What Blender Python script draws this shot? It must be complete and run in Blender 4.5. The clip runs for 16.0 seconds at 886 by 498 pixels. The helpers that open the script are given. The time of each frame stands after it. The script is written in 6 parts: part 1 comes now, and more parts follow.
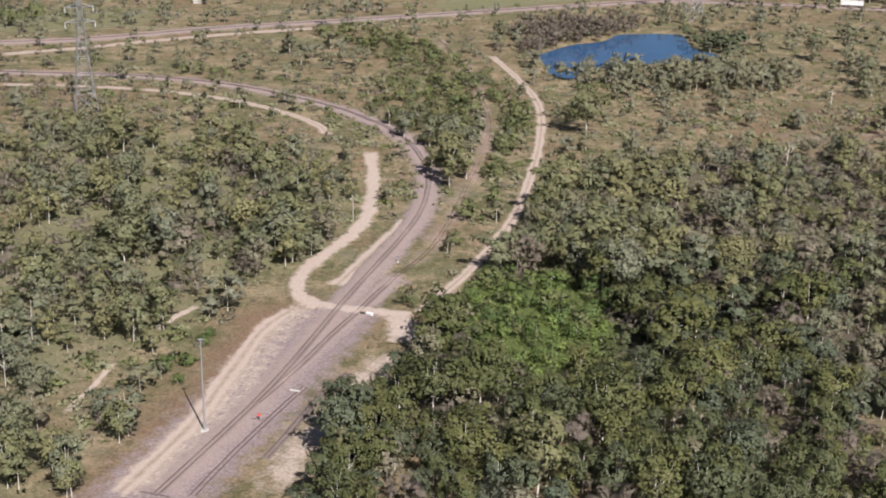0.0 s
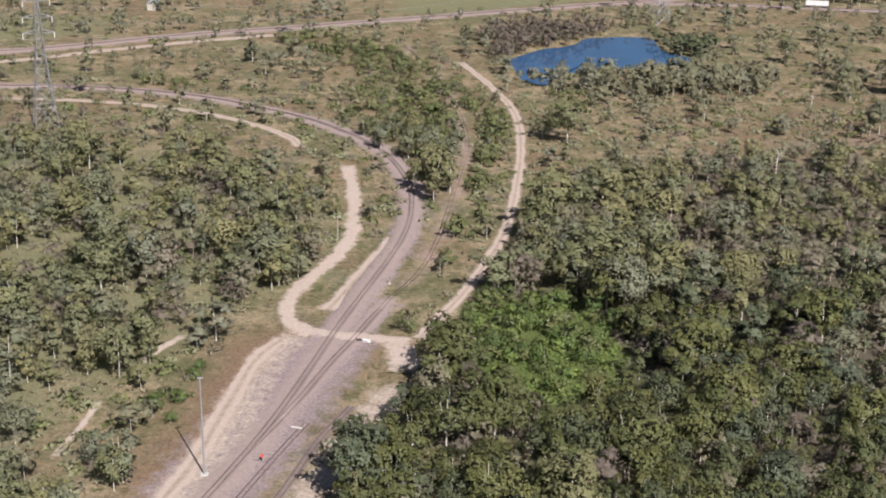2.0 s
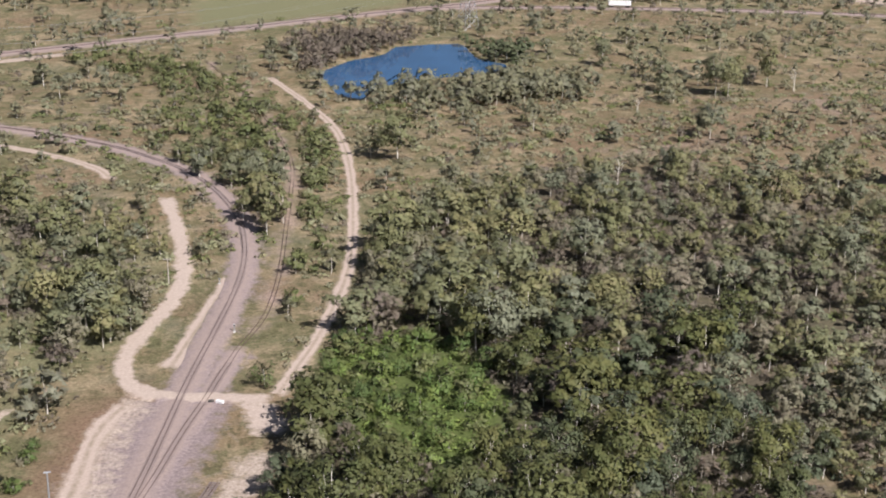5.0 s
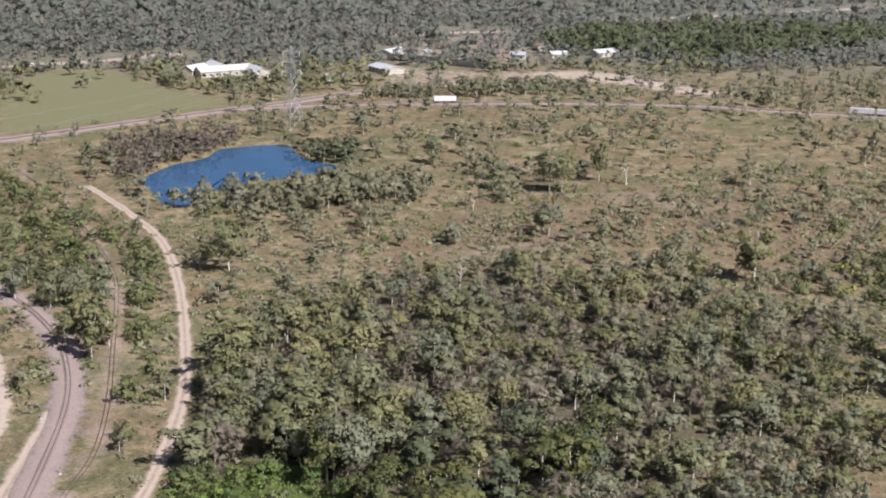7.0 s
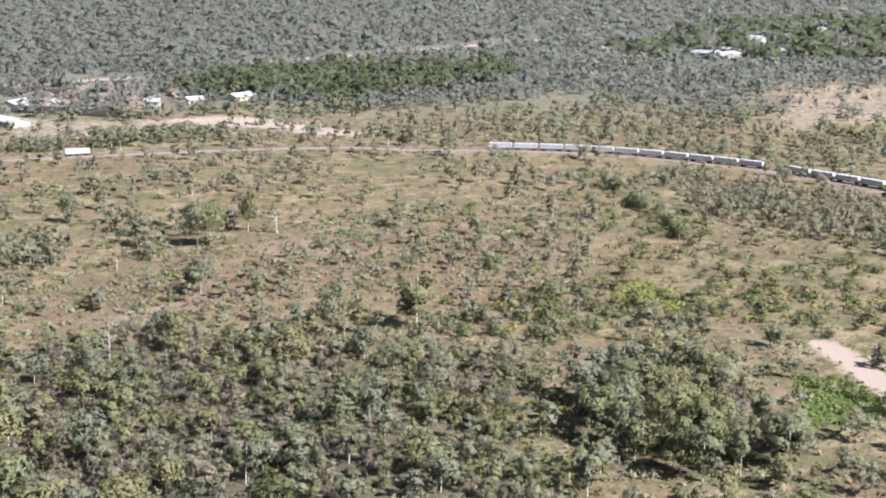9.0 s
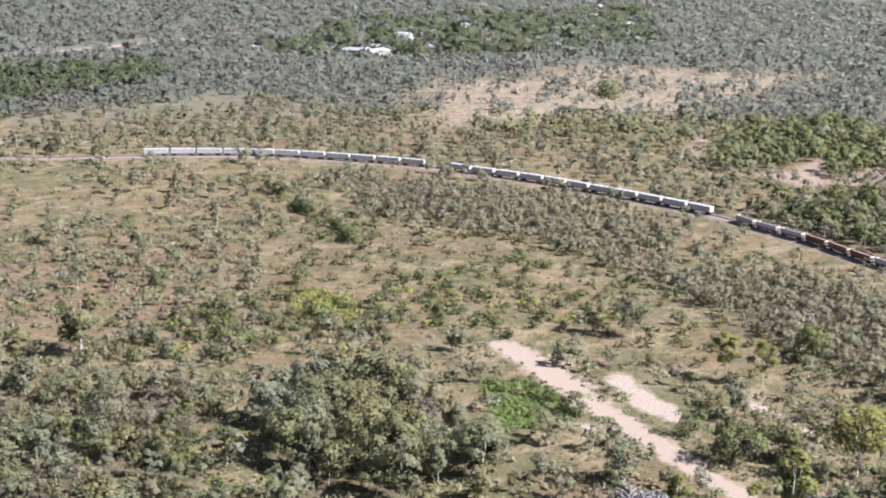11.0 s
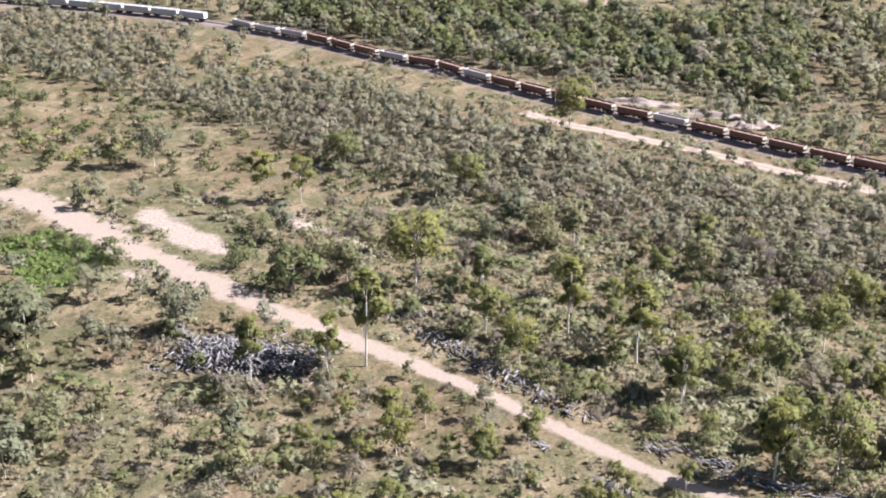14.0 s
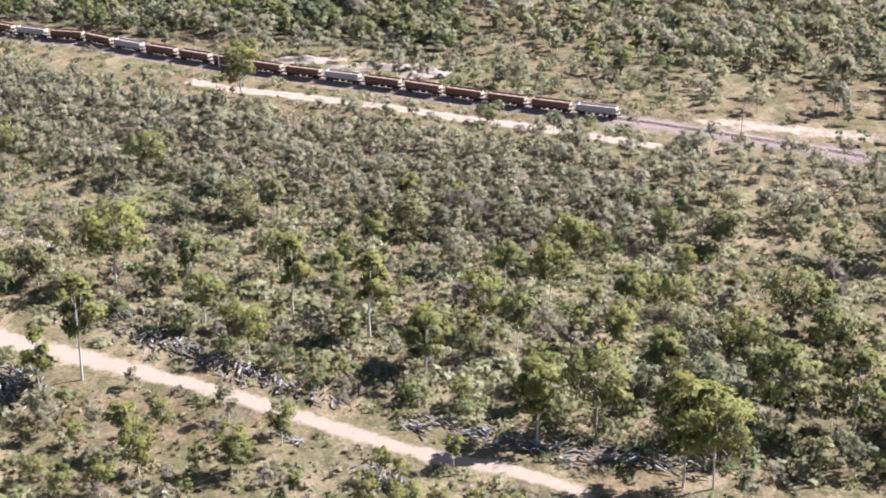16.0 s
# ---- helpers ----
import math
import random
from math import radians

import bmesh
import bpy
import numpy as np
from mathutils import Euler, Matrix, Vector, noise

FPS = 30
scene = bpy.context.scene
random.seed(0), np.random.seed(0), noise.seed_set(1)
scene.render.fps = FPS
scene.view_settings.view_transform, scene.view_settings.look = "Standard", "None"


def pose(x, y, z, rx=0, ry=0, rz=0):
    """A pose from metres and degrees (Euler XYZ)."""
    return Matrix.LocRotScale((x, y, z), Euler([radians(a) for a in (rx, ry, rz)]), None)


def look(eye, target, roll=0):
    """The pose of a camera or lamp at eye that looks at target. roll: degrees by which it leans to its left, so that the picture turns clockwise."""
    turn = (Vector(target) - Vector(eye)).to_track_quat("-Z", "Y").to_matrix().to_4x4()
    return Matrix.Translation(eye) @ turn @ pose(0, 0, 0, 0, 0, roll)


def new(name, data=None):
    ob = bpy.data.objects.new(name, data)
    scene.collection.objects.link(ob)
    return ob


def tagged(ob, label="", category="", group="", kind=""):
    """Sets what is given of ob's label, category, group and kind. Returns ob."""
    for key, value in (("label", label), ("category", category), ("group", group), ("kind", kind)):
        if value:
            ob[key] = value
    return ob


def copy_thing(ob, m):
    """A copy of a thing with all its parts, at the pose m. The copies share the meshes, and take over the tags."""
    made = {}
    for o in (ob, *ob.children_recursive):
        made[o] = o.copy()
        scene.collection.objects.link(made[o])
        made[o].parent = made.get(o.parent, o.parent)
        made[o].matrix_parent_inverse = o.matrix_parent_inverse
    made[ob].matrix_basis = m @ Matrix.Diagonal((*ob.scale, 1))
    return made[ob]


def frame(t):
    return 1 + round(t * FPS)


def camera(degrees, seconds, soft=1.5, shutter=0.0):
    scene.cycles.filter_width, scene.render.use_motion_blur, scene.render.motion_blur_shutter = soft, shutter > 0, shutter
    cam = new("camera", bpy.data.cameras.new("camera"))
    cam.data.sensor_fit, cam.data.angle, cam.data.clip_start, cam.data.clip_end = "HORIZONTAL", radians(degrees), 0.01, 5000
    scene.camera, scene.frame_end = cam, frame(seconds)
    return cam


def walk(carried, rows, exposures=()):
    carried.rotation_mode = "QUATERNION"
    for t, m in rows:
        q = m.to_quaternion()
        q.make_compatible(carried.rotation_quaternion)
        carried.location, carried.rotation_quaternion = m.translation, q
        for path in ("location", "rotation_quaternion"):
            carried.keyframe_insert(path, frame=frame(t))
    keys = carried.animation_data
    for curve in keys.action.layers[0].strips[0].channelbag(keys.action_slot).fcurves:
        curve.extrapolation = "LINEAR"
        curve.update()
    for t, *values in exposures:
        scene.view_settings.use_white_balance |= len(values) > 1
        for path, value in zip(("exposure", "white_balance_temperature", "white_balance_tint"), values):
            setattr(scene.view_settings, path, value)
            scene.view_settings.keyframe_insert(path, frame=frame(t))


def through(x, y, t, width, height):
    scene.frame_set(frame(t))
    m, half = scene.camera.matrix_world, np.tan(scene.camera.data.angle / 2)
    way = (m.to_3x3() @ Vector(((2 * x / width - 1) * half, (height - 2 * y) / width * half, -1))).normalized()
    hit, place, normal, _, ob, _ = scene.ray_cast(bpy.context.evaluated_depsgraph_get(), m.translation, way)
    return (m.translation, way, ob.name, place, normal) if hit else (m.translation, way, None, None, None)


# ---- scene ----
# ---- camera ----
cam = camera(34.79, 16.0, soft=1.9)
PATH = [
    (0, (0.00, 0.00, 132.00), (0.00, 94.43, 99.11), 0.69),
    (0.5, (-3.72, 4.50, 131.67), (-3.52, 98.94, 98.80), 0.53),
    (1, (-7.09, 8.95, 131.44), (-5.85, 103.40, 98.59), 0.52),
    (1.5, (-10.60, 13.18, 131.42), (-8.01, 107.59, 98.57), 0.57),
    (2, (-14.07, 17.64, 131.53), (-9.83, 111.99, 98.65), 0.57),
    (2.5, (-17.21, 22.65, 131.32), (-10.87, 116.88, 98.46), 0.58),
    (3, (-20.06, 27.58, 131.18), (-11.58, 121.66, 98.36), 0.61),
    (3.5, (-23.02, 32.52, 131.03), (-11.92, 126.34, 98.26), 0.64),
    (5.8, (-29.38, 58.69, 129.80), (-5.30, 150.28, 97.70), 0.64),
    (6, (-29.48, 60.77, 129.85), (-4.22, 152.29, 98.46), 0.71),
    (6.5, (-29.27, 65.93, 130.19), (-0.77, 157.31, 101.24), 0.64),
    (7, (-28.82, 70.92, 130.50), (3.29, 161.82, 103.92), 0.54),
    (7.5, (-27.71, 76.01, 130.35), (9.01, 165.75, 105.90), 0.49),
    (8, (-26.59, 81.10, 130.04), (14.86, 168.92, 106.21), 0.50),
    (8.5, (-24.82, 86.21, 129.78), (22.34, 171.14, 106.08), 0.47),
    (9, (-23.01, 91.12, 129.66), (31.71, 171.41, 106.01), 0.50),
    (9.5, (-21.36, 96.05, 129.51), (40.37, 171.10, 105.91), 0.51),
    (9.7, (-20.72, 97.99, 129.56), (43.22, 171.17, 105.96), 0.56),
    (11.8, (-11.92, 115.95, 129.72), (66.21, 173.40, 105.32), 1.20),
    (12, (-10.77, 117.57, 129.73), (68.89, 172.71, 104.95), 1.16),
    (12.5, (-7.95, 121.84, 129.84), (75.35, 171.08, 104.62), 1.15),
    (13, (-5.23, 126.16, 129.43), (81.17, 169.10, 103.15), 0.95),
    (13.5, (-2.37, 130.78, 128.86), (85.30, 167.75, 98.08), 0.68),
    (14, (0.51, 135.71, 128.15), (88.36, 166.43, 91.57), 0.37),
    (14.5, (3.84, 141.22, 128.11), (92.09, 166.63, 88.53), 0.22),
    (15, (7.10, 146.47, 127.76), (96.48, 167.13, 87.95), 0.21),
    (15.5, (10.19, 151.38, 127.20), (101.00, 164.93, 87.57), 0.12),
    (16, (13.14, 156.49, 126.72), (104.80, 161.55, 87.05), 0.00),
]
walk(cam, [(t, look(eye, target, roll)) for t, eye, target, roll in PATH],
     [(0, 0.52, 6450, 15), (6, 0.57, 6380, 15), (7, 0.61, 6250, 15), (8, 0.98, 6100, 16), (9, 1.12, 6000, 14),
      (12, 1.09, 6050, 16), (13.5, 1.16, 6080, 17), (16, 1.3, 6100, 16)])

# ---- sky, sun, exposure ----
SUN_AZ, SUN_EL = math.atan2(0.37, -0.93), radians(43)      # clockwise from +Y, height over the horizon
world = bpy.data.worlds.new("sky")
scene.world = world
world.use_nodes = True
wt = world.node_tree
sky = wt.nodes.new("ShaderNodeTexSky")
sky.sky_type, sky.sun_disc = "NISHITA", False
sky.sun_elevation, sky.sun_rotation = SUN_EL, SUN_AZ
sky.air_density, sky.dust_density = 1.0, 1.2
wt.links.new(sky.outputs["Color"], wt.nodes["Background"].inputs["Color"])
wt.nodes["Background"].inputs["Strength"].default_value = 0.038
sun_data = bpy.data.lights.new("sun", "SUN")
sun_data.energy, sun_data.angle, sun_data.color = 4.9, radians(0.55), (1.0, 0.965, 0.92)
sun = new("sun", sun_data)
sun_to = Vector((math.sin(SUN_AZ) * math.cos(SUN_EL), math.cos(SUN_AZ) * math.cos(SUN_EL), math.sin(SUN_EL)))
sun.matrix_world = look(sun_to * 900, (0, 0, 0))

# ---- plan: lines and outlines on the ground, in metres ----
RAIL_CURVE = [(-53.3, 236), (-42.2, 269.3), (-35.2, 293.9), (-26.3, 332), (-24.1, 341.2), (-11.7, 389), (-6.9, 413.5), (-5.1, 434.5), (-5.4, 457.3), (-10.3, 486), (-18.1, 509.6), (-29.7, 529), (-41.8, 545.8), (-61.5, 564.4), (-79.6, 579), (-105.5, 592.8), (-143.9, 603.1), (-168.7, 604), (-193.8, 606)]
RAIL_OLD = [(-41.8, 270.1), (-38.2, 279.7), (-33.1, 293.9), (-30.1, 303.3), (-27.1, 313.3), (-24.3, 321.2), (-20, 333), (-17.7, 341), (-14.9, 348.6), (-12, 358.1), (-7.7, 366.4), (-3.1, 380.3), (2.6, 408.3), (8.3, 447.8), (13.4, 483.3), (17, 519.8), (14.6, 571.5), (7, 639.6), (-3.8, 693.7)]
RAIL_SIDE = [(-21.1, 292.4), (-24.1, 284.8), (-27.3, 278.3), (-30.7, 264.3), (-34.7, 251.2)]
RAIL_SPUR = [(-30.1, 284.9), (-32, 280.1), (-39.7, 258.4), (-42.1, 251), (-46.5, 236.1)]
LINE_WEST = [(-290, 648), (-214, 671), (-179, 681), (-149, 697), (-114, 717), (-69, 736), (-3.3, 764.3), (55.1, 790.5), (107.8, 813.2), (146.1, 828.4), (188.5, 850.7), (262.5, 881)]
LINE_TRAIN = [(126, 817.1), (160.3, 816.6), (191, 811.5), (228.7, 802.5), (305.5, 780.2), (365, 755.1), (384.6, 736.1), (422.1, 709), (457.2, 679.2), (481.8, 647.6), (509.8, 586.6), (515, 554.1), (520.3, 516.3), (520, 486.3), (519.3, 454.4), (515.5, 414), (507.5, 393), (499.1, 363.4), (484.5, 332.8), (477.9, 311.8), (478.9, 309), (467, 288.1), (457.9, 269), (442.6, 235.9), (435, 215.2), (425.6, 190.9), (415, 166.1), (405.2, 138.9), (401.2, 125.8), (394.9, 111.3), (387.4, 95), (380.3, 79.3), (372.9, 64.3)]
ROAD_SERVICE = [(-60.9, 235.6), (-54.7, 256), (-51.5, 267.7), (-49.2, 283.1), (-46.2, 301.9), (-43.2, 321), (-37.4, 331.3)]
ROAD_LOOP = [(-26.1, 481.5), (-23.6, 453.1), (-22.6, 421.6), (-24.3, 399), (-29.6, 380.8), (-35.6, 366.3), (-38.3, 355), (-38.7, 346.5), (-35.8, 336.4), (-30.4, 332.7), (-20.3, 331.1), (-11.7, 329.4), (-6.7, 327)]
ROAD_LOOP_END = [(-11.7, 329.1), (-8.9, 322.1), (-8.2, 316.7), (-10.3, 309.6)]
TRAIL = [(-6.7, 327.7), (-3.3, 335.5), (1, 345.8), (7.1, 361), (15.7, 387.5), (22.6, 414.7), (29.2, 455.4), (34.8, 499.9), (37.8, 543.3), (35.9, 577.8), (28.3, 622.3), (21.6, 653.4)]
ROAD_RAILSIDE = [(-28.6, 346.8), (-22.4, 366.8), (-15.5, 388.9), (-10.2, 407.8)]
ROAD_FENCE = [(-186.5, 581.7), (-150.7, 580.4), (-113.6, 571.9), (-88.5, 560), (-68.4, 544.5), (-48.5, 521), (-42.9, 504.3)]
ROAD_NORTH = [(-205.1, 643.6), (-165.8, 664.9), (-134.8, 685.3), (-104.1, 702.2), (-66.1, 720.3)]
ROAD_WHITE = [(307.9, 373.7), (305.7, 364.3), (299.1, 350.3), (290.5, 331.9), (281.8, 316.1), (274.4, 300.1), (269, 286.1), (264.5, 277.1), (258.5, 263.5), (252.1, 245.2), (247.3, 233.4), (242.1, 219.6), (236.1, 206.2), (229.5, 193.4), (223.2, 181.4), (217.6, 169.2), (214.3, 156.7), (209.7, 147.5), (207, 142.1)]
SAND_A = [(305.4, 329.1), (310.7, 325.3), (304.8, 316.5), (299.1, 308), (295.2, 296.7), (286.5, 291.9), (284.4, 296.4), (287.2, 304.4), (292.4, 312.5), (297.6, 321.6)]
SAND_B = [(315.9, 292.5), (311, 279.4), (308.9, 271.9), (300.4, 261.8)]
SAND_C = [(268.7, 312.6), (269.8, 308.4), (265, 301.5), (262.1, 303.6)]
SAND_D = [(310.1, 351.4), (305.6, 341.9), (302.3, 332.5)]
GREEN_PATCH = [(274.8, 350.6), (286.8, 339.9), (280.6, 323.6), (271.8, 314.6), (259.2, 315.9), (249.5, 320.3), (256.5, 330.2), (264.6, 339.5)]
YELLOW_PATCH = [(292.6, 451.6), (310.5, 456.7), (309.4, 438), (299, 419.1), (289.9, 420.4), (285.2, 434.7)]
ROAD_TRAINSIDE = [(434.3, 260.4), (423.3, 241.6), (423.2, 234.9), (415.8, 212.7), (407.8, 188.7), (398.8, 169.4), (396.3, 158.2), (390.1, 143.8), (384.9, 131.8), (378.3, 116)]
SAND_FAR = [(403.1, 110.5), (404, 94.4), (393.1, 54), (385.3, 55.8), (391.6, 80.4), (395.6, 98.6)]
POND = [(44, 660), (60, 684), (80, 697), (87, 714), (105, 718), (120, 717), (120, 681), (131, 661), (118, 647), (94, 644), (73, 634), (62, 626), (56, 607), (48, 615)]
QUARRY_POND = [(851, 324), (866, 307), (898, 272), (930, 232), (802, 222), (801, 255), (823, 275), (844, 289), (834, 308)]
FIELD = [(0.1, 939.6), (43.1, 987.4), (66.7, 980.7), (92, 891.2), (122.4, 845.2), (106.3, 826.6), (49.1, 799), (-7.1, 775.9)]
YARD = [(290, 1089), (330, 1096), (382, 1097), (371, 1017), (335, 926), (316, 952), (279, 974), (258, 1001)]
FOREST_E = [(-20.5, 268.9), (-14.4, 289.2), (-7.7, 307), (0.2, 314.9), (8, 329.7), (15, 357), (20.2, 389.5), (33.3, 417.2), (44.9, 437.8), (77.2, 465.5), (79.4, 435), (110.5, 450.2), (141.7, 487.7), (168.2, 445.6), (88.6, 258.5)]
FOREST_E2 = [(21.1, 383.6), (26, 410.7), (37.7, 435.4), (70.4, 455.9), (99.5, 484.5), (136.8, 488.3), (156, 441.1), (168.7, 412.7), (193.8, 407.2), (170.2, 363.4), (154.4, 324.1)]
WOOD_W = [(-82.4, 234.6), (-156.9, 483.1), (-139.3, 508), (-80, 502.5), (-43, 459.1), (-26.6, 439.9), (-27.6, 398.9), (-40.3, 359.4), (-56, 341.8), (-62.8, 322.2), (-78, 297.7), (-83, 268.2), (-76.1, 234.8)]
CORRIDOR = [(-64.8, 704.8), (-43.1, 721.9), (-13.4, 685.8), (3.1, 652.3), (18, 615.8), (31.8, 543), (30.6, 499.7), (18.1, 461.8), (10.1, 441.4), (2.7, 437.9), (-4.4, 498), (-18.7, 526.8), (-33, 549.2), (-24.8, 625.3)]
BUSH_STRIP = [(11.7, 432.1), (19.3, 468.9), (28.2, 491.7), (34, 543.1), (20.6, 429.4), (14.6, 408.7), (5.9, 389.7), (-3.8, 374.5), (0.9, 411)]
LUSH = [(7, 352.3), (14.5, 352), (26.9, 358), (34.2, 354), (41, 340), (43, 318), (37, 292), (22, 279), (9, 290), (3, 318)]
POND_N = [(31.1, 708.5), (44.7, 738.4), (88.9, 747.3), (108.4, 733.9), (82, 709.1), (51.9, 695.8), (44.8, 679.3)]
POND_E = [(117.2, 712.4), (131.1, 702.6), (144.8, 674.1), (135.8, 651.7), (121.7, 655.9)]
POND_S = [(53.8, 601.5), (90.1, 615.2), (120, 621.9), (151.2, 612.4), (141.8, 584), (109.7, 584.2), (80, 570.5)]
SCRUB = [(404.1, 383.3), (446.2, 343.4), (422.2, 277.8), (397.8, 234.5), (376.1, 165.8), (356.6, 126.1), (305.7, 126), (310.4, 166), (325.6, 202.5), (341.1, 235.9), (345.2, 269), (368.5, 312.8)]
OPEN_MID = [(96.9, 577.1), (143.2, 585.6), (220.2, 595.4), (319.4, 577), (372.9, 508.1), (293.5, 420.1), (233, 419.8), (180.4, 469.4), (113.5, 498.5)]
HOLLOW_TREES = [(206, 366), (233, 382), (250, 374), (251, 348), (238, 320), (223, 303), (198, 309), (185, 326)]
ROWBUSH = [(416.2, 614.8), (412.2, 587.4), (392.4, 546.1), (367.9, 495.8)]
DARK_BELT = [(369.7, 1012.7), (450.3, 1079.5), (569, 1067.5), (677.4, 1019), (622.5, 943.8), (467.3, 895.2), (380.8, 977.9)]
WIND_A = [(261.4, 233.4), (253.7, 220.9), (246.5, 209.1), (239.7, 198.1), (235.2, 189.3)]
WIND_B = [(227.8, 173), (224, 161.2), (220, 148.1), (217.7, 136.7), (215.5, 125.9)]
LOGPILE = [(233.1, 271.9), (237.4, 266.5), (232.4, 256.6), (237, 250.1)]
EAST_WOOD = [(533.1, 417.1), (632.7, 394.9), (603.8, 300.4), (579.9, 244.5), (608.1, 186.5), (465.9, 170.4), (479.9, 223.3), (484.8, 287.5), (504.5, 341.2)]
DIRT_RED2 = [(124.6, 508), (149.7, 520.2), (174.3, 517.7), (152, 496.1), (130.1, 491.2)]
DIRT_RED3 = [(220, 584.2), (249.7, 571.6), (243.6, 542.6), (221.3, 547.2)]
PALE_FAR = [(580, 664), (784, 848), (853, 802), (970, 835), (1094, 643), (934, 606), (788, 589), (715, 618), (657, 649)]
PALE_FAR2 = [(385, 867.8), (400.5, 785.8), (376.6, 783.6), (358.1, 831.1), (300.2, 904.9), (354.3, 900.2)]
ROAD_FAR = [(502, 1159), (534, 1160), (570, 1166), (605, 1168), (664, 1179), (720, 1184), (858, 1211)]
ROAD_HWY = [(3.2, 1011.5), (24.5, 1018.9), (71.7, 1025), (107.8, 1043.9), (127.1, 1044.6)]
ROAD_HWY2 = [(287, 1118), (306, 1114), (327, 1113), (362, 1113), (390, 1110)]
ROAD_YARD = [(207, 859), (227, 864), (241, 866), (274, 867), (302, 867), (323, 873), (353, 881), (369, 874)]
PITS = (
    [(635, 514), (670, 528), (717, 548), (744, 555), (683, 525), (630, 500)],
    [(620, 458), (645, 452), (700, 457), (616, 418), (610, 428), (618, 445)],
    [(632, 420), (658, 423), (692, 415), (697, 397), (693, 380), (708, 353), (678, 340), (667, 328), (652, 325), (622, 342), (617, 366), (646, 365), (646, 396), (632, 405)],
    [(656, 333), (644, 310), (637, 281), (623, 267), (608, 276), (618, 302)],
    [(980, 481), (1032, 482), (1090, 459), (1129, 433), (1193, 393), (1172, 365), (1092, 352), (1052, 403), (1008, 456)],
    [(880, 387), (895, 361), (957, 346), (1005, 310), (1037, 269), (935, 235), (918, 252), (908, 291), (889, 323), (832, 330), (813, 342), (824, 366)],
    [(836, 324), (799, 306), (782, 314), (751, 313), (724, 291), (717, 272), (665, 258), (651, 242), (660, 190), (797, 205), (795, 254), (826, 279), (844, 289), (835, 304)],
)
GLADE = [(403, 585), (378, 482), (426, 475), (422, 432), (397, 376), (388, 334), (368, 308), (333, 283), (301, 284), (320, 320), (318, 342), (309, 369), (290, 383), (294, 416), (275, 444)]
GLADE_ROAD = [(244, 243), (230, 216), (220, 192), (212, 170), (204, 173), (213, 196), (212, 216), (223, 233)]
MARSH = [(34, 663), (48, 709), (73, 723), (89, 722), (86, 709), (78, 692), (59, 676), (44, 654)]
LINE_TREES = [(189, 826), (257, 818), (318, 805), (334, 840), (271, 855), (198, 848)]
PIT_TREES = [(610, 476), (705, 526), (778, 534), (831, 519), (785, 454), (801, 384), (722, 345), (708, 363), (693, 396), (683, 421), (632, 420), (640, 456)]
PIT_TREES_SOUTH = [(700, 351), (751, 313), (723, 294), (709, 270), (651, 256), (626, 275), (639, 306), (664, 333)]
SAND_BAND = [(204, 850), (237, 856), (271, 859), (305, 858), (352, 840), (407, 772), (426, 751), (438, 768), (409, 806), (383, 821), (379, 871), (350, 900), (294, 917), (256, 950), (241, 970)]
YARD_HOUSES = [(401, 958, 18, 0), (371, 999, 12, 1), (338, 960, 10, 2), (261, 1000, 18, 0), (234, 926, 22, 0), (366, 956, 11, 0), (281, 988, 10, 2)]
VILLAGE = [(886, 1015, 26, 2), (892, 994, 30, 0), (1022, 1086, 18, 0), (836, 1082, 14, 2), (890, 1003, 18, 0), (1039, 1095, 16, 0), (1173, 1133, 14, 2), (909, 1086, 14, 2), (1345, 1033, 16, 0), (1560, 1228, 22, 0), (1640, 1187, 14, 0), (1181, 995, 18, 0), (1000, 1050, 12, 2),
           (877, 1024, 13, 2), (860, 1050, 12, 0), (1091, 1098, 16, 0), (925, 1020, 11, 0), (1270, 1060, 14, 2), (1420, 1130, 15, 0), (1110, 1040, 11, 1), (960, 990, 12, 2), (-138, 796, 11, 2)]
TRAIN_SCRUB = [(456, 607), (496, 498), (492, 427), (398, 364), (417, 446), (403, 508)]
VILLAGE_TREES = [(783, 1032), (913, 914), (1107, 838), (1572, 1149), (1124, 1235), (884, 1118)]
LAWN = [(-260, 705), (-207, 700), (-180, 708), (-150, 722), (-160, 770), (-260, 775)]
YARD_TREES = [(-87, 257, 11), (-75, 244, 10), (-65, 257, 9), (-82, 238, 12), (-69, 235, 9), (-88, 276, 10), (-71, 266, 8), (-96, 284, 12), (-92, 246, 10), (-67, 302, 7)]

TREES_GUM = [(1.8, 439.8, 20), (18.3, 237.1, 17), (-17.9, 242.8, 11.5), (-70, 234.9, 13.3), (-63.8, 260.3, 12.4), (198.3, 584.8, 18.8), (202.9, 582.8, 16.5), (226.8, 598.3, 17.2), (180.1, 596.9, 14.7), (171.1, 652.2, 13.4), (52.7, 510.1, 18), (137.9, 467.7, 12.8), (283.7, 241.5, 20.7), (286.9, 226.6, 11.7), (324.5, 301.2, 15.4), (356.5, 291.8, 12.4), (340.7, 343.4, 13.2), (335.7, 353.9, 12.7), (291.2, 372.8, 9.2), (417.6, 239.8, 18.8), (256.9, 155.6, 13.9), (244.6, 172.3, 14.8), (270.5, 132.9, 13.8), (300.9, 145.3, 12), (308.4, 122.2, 10.5), (309.1, 109.5, 9.7), (221.2, 127.6, 14.8), (252.3, 113.4, 12), (229.7, 108.7, 17.5), (228.4, 97.3, 17.6), (270, 95.3, 11.2), (221.9, 216.4, 8.6), (214.3, 220.8, 11.5)]
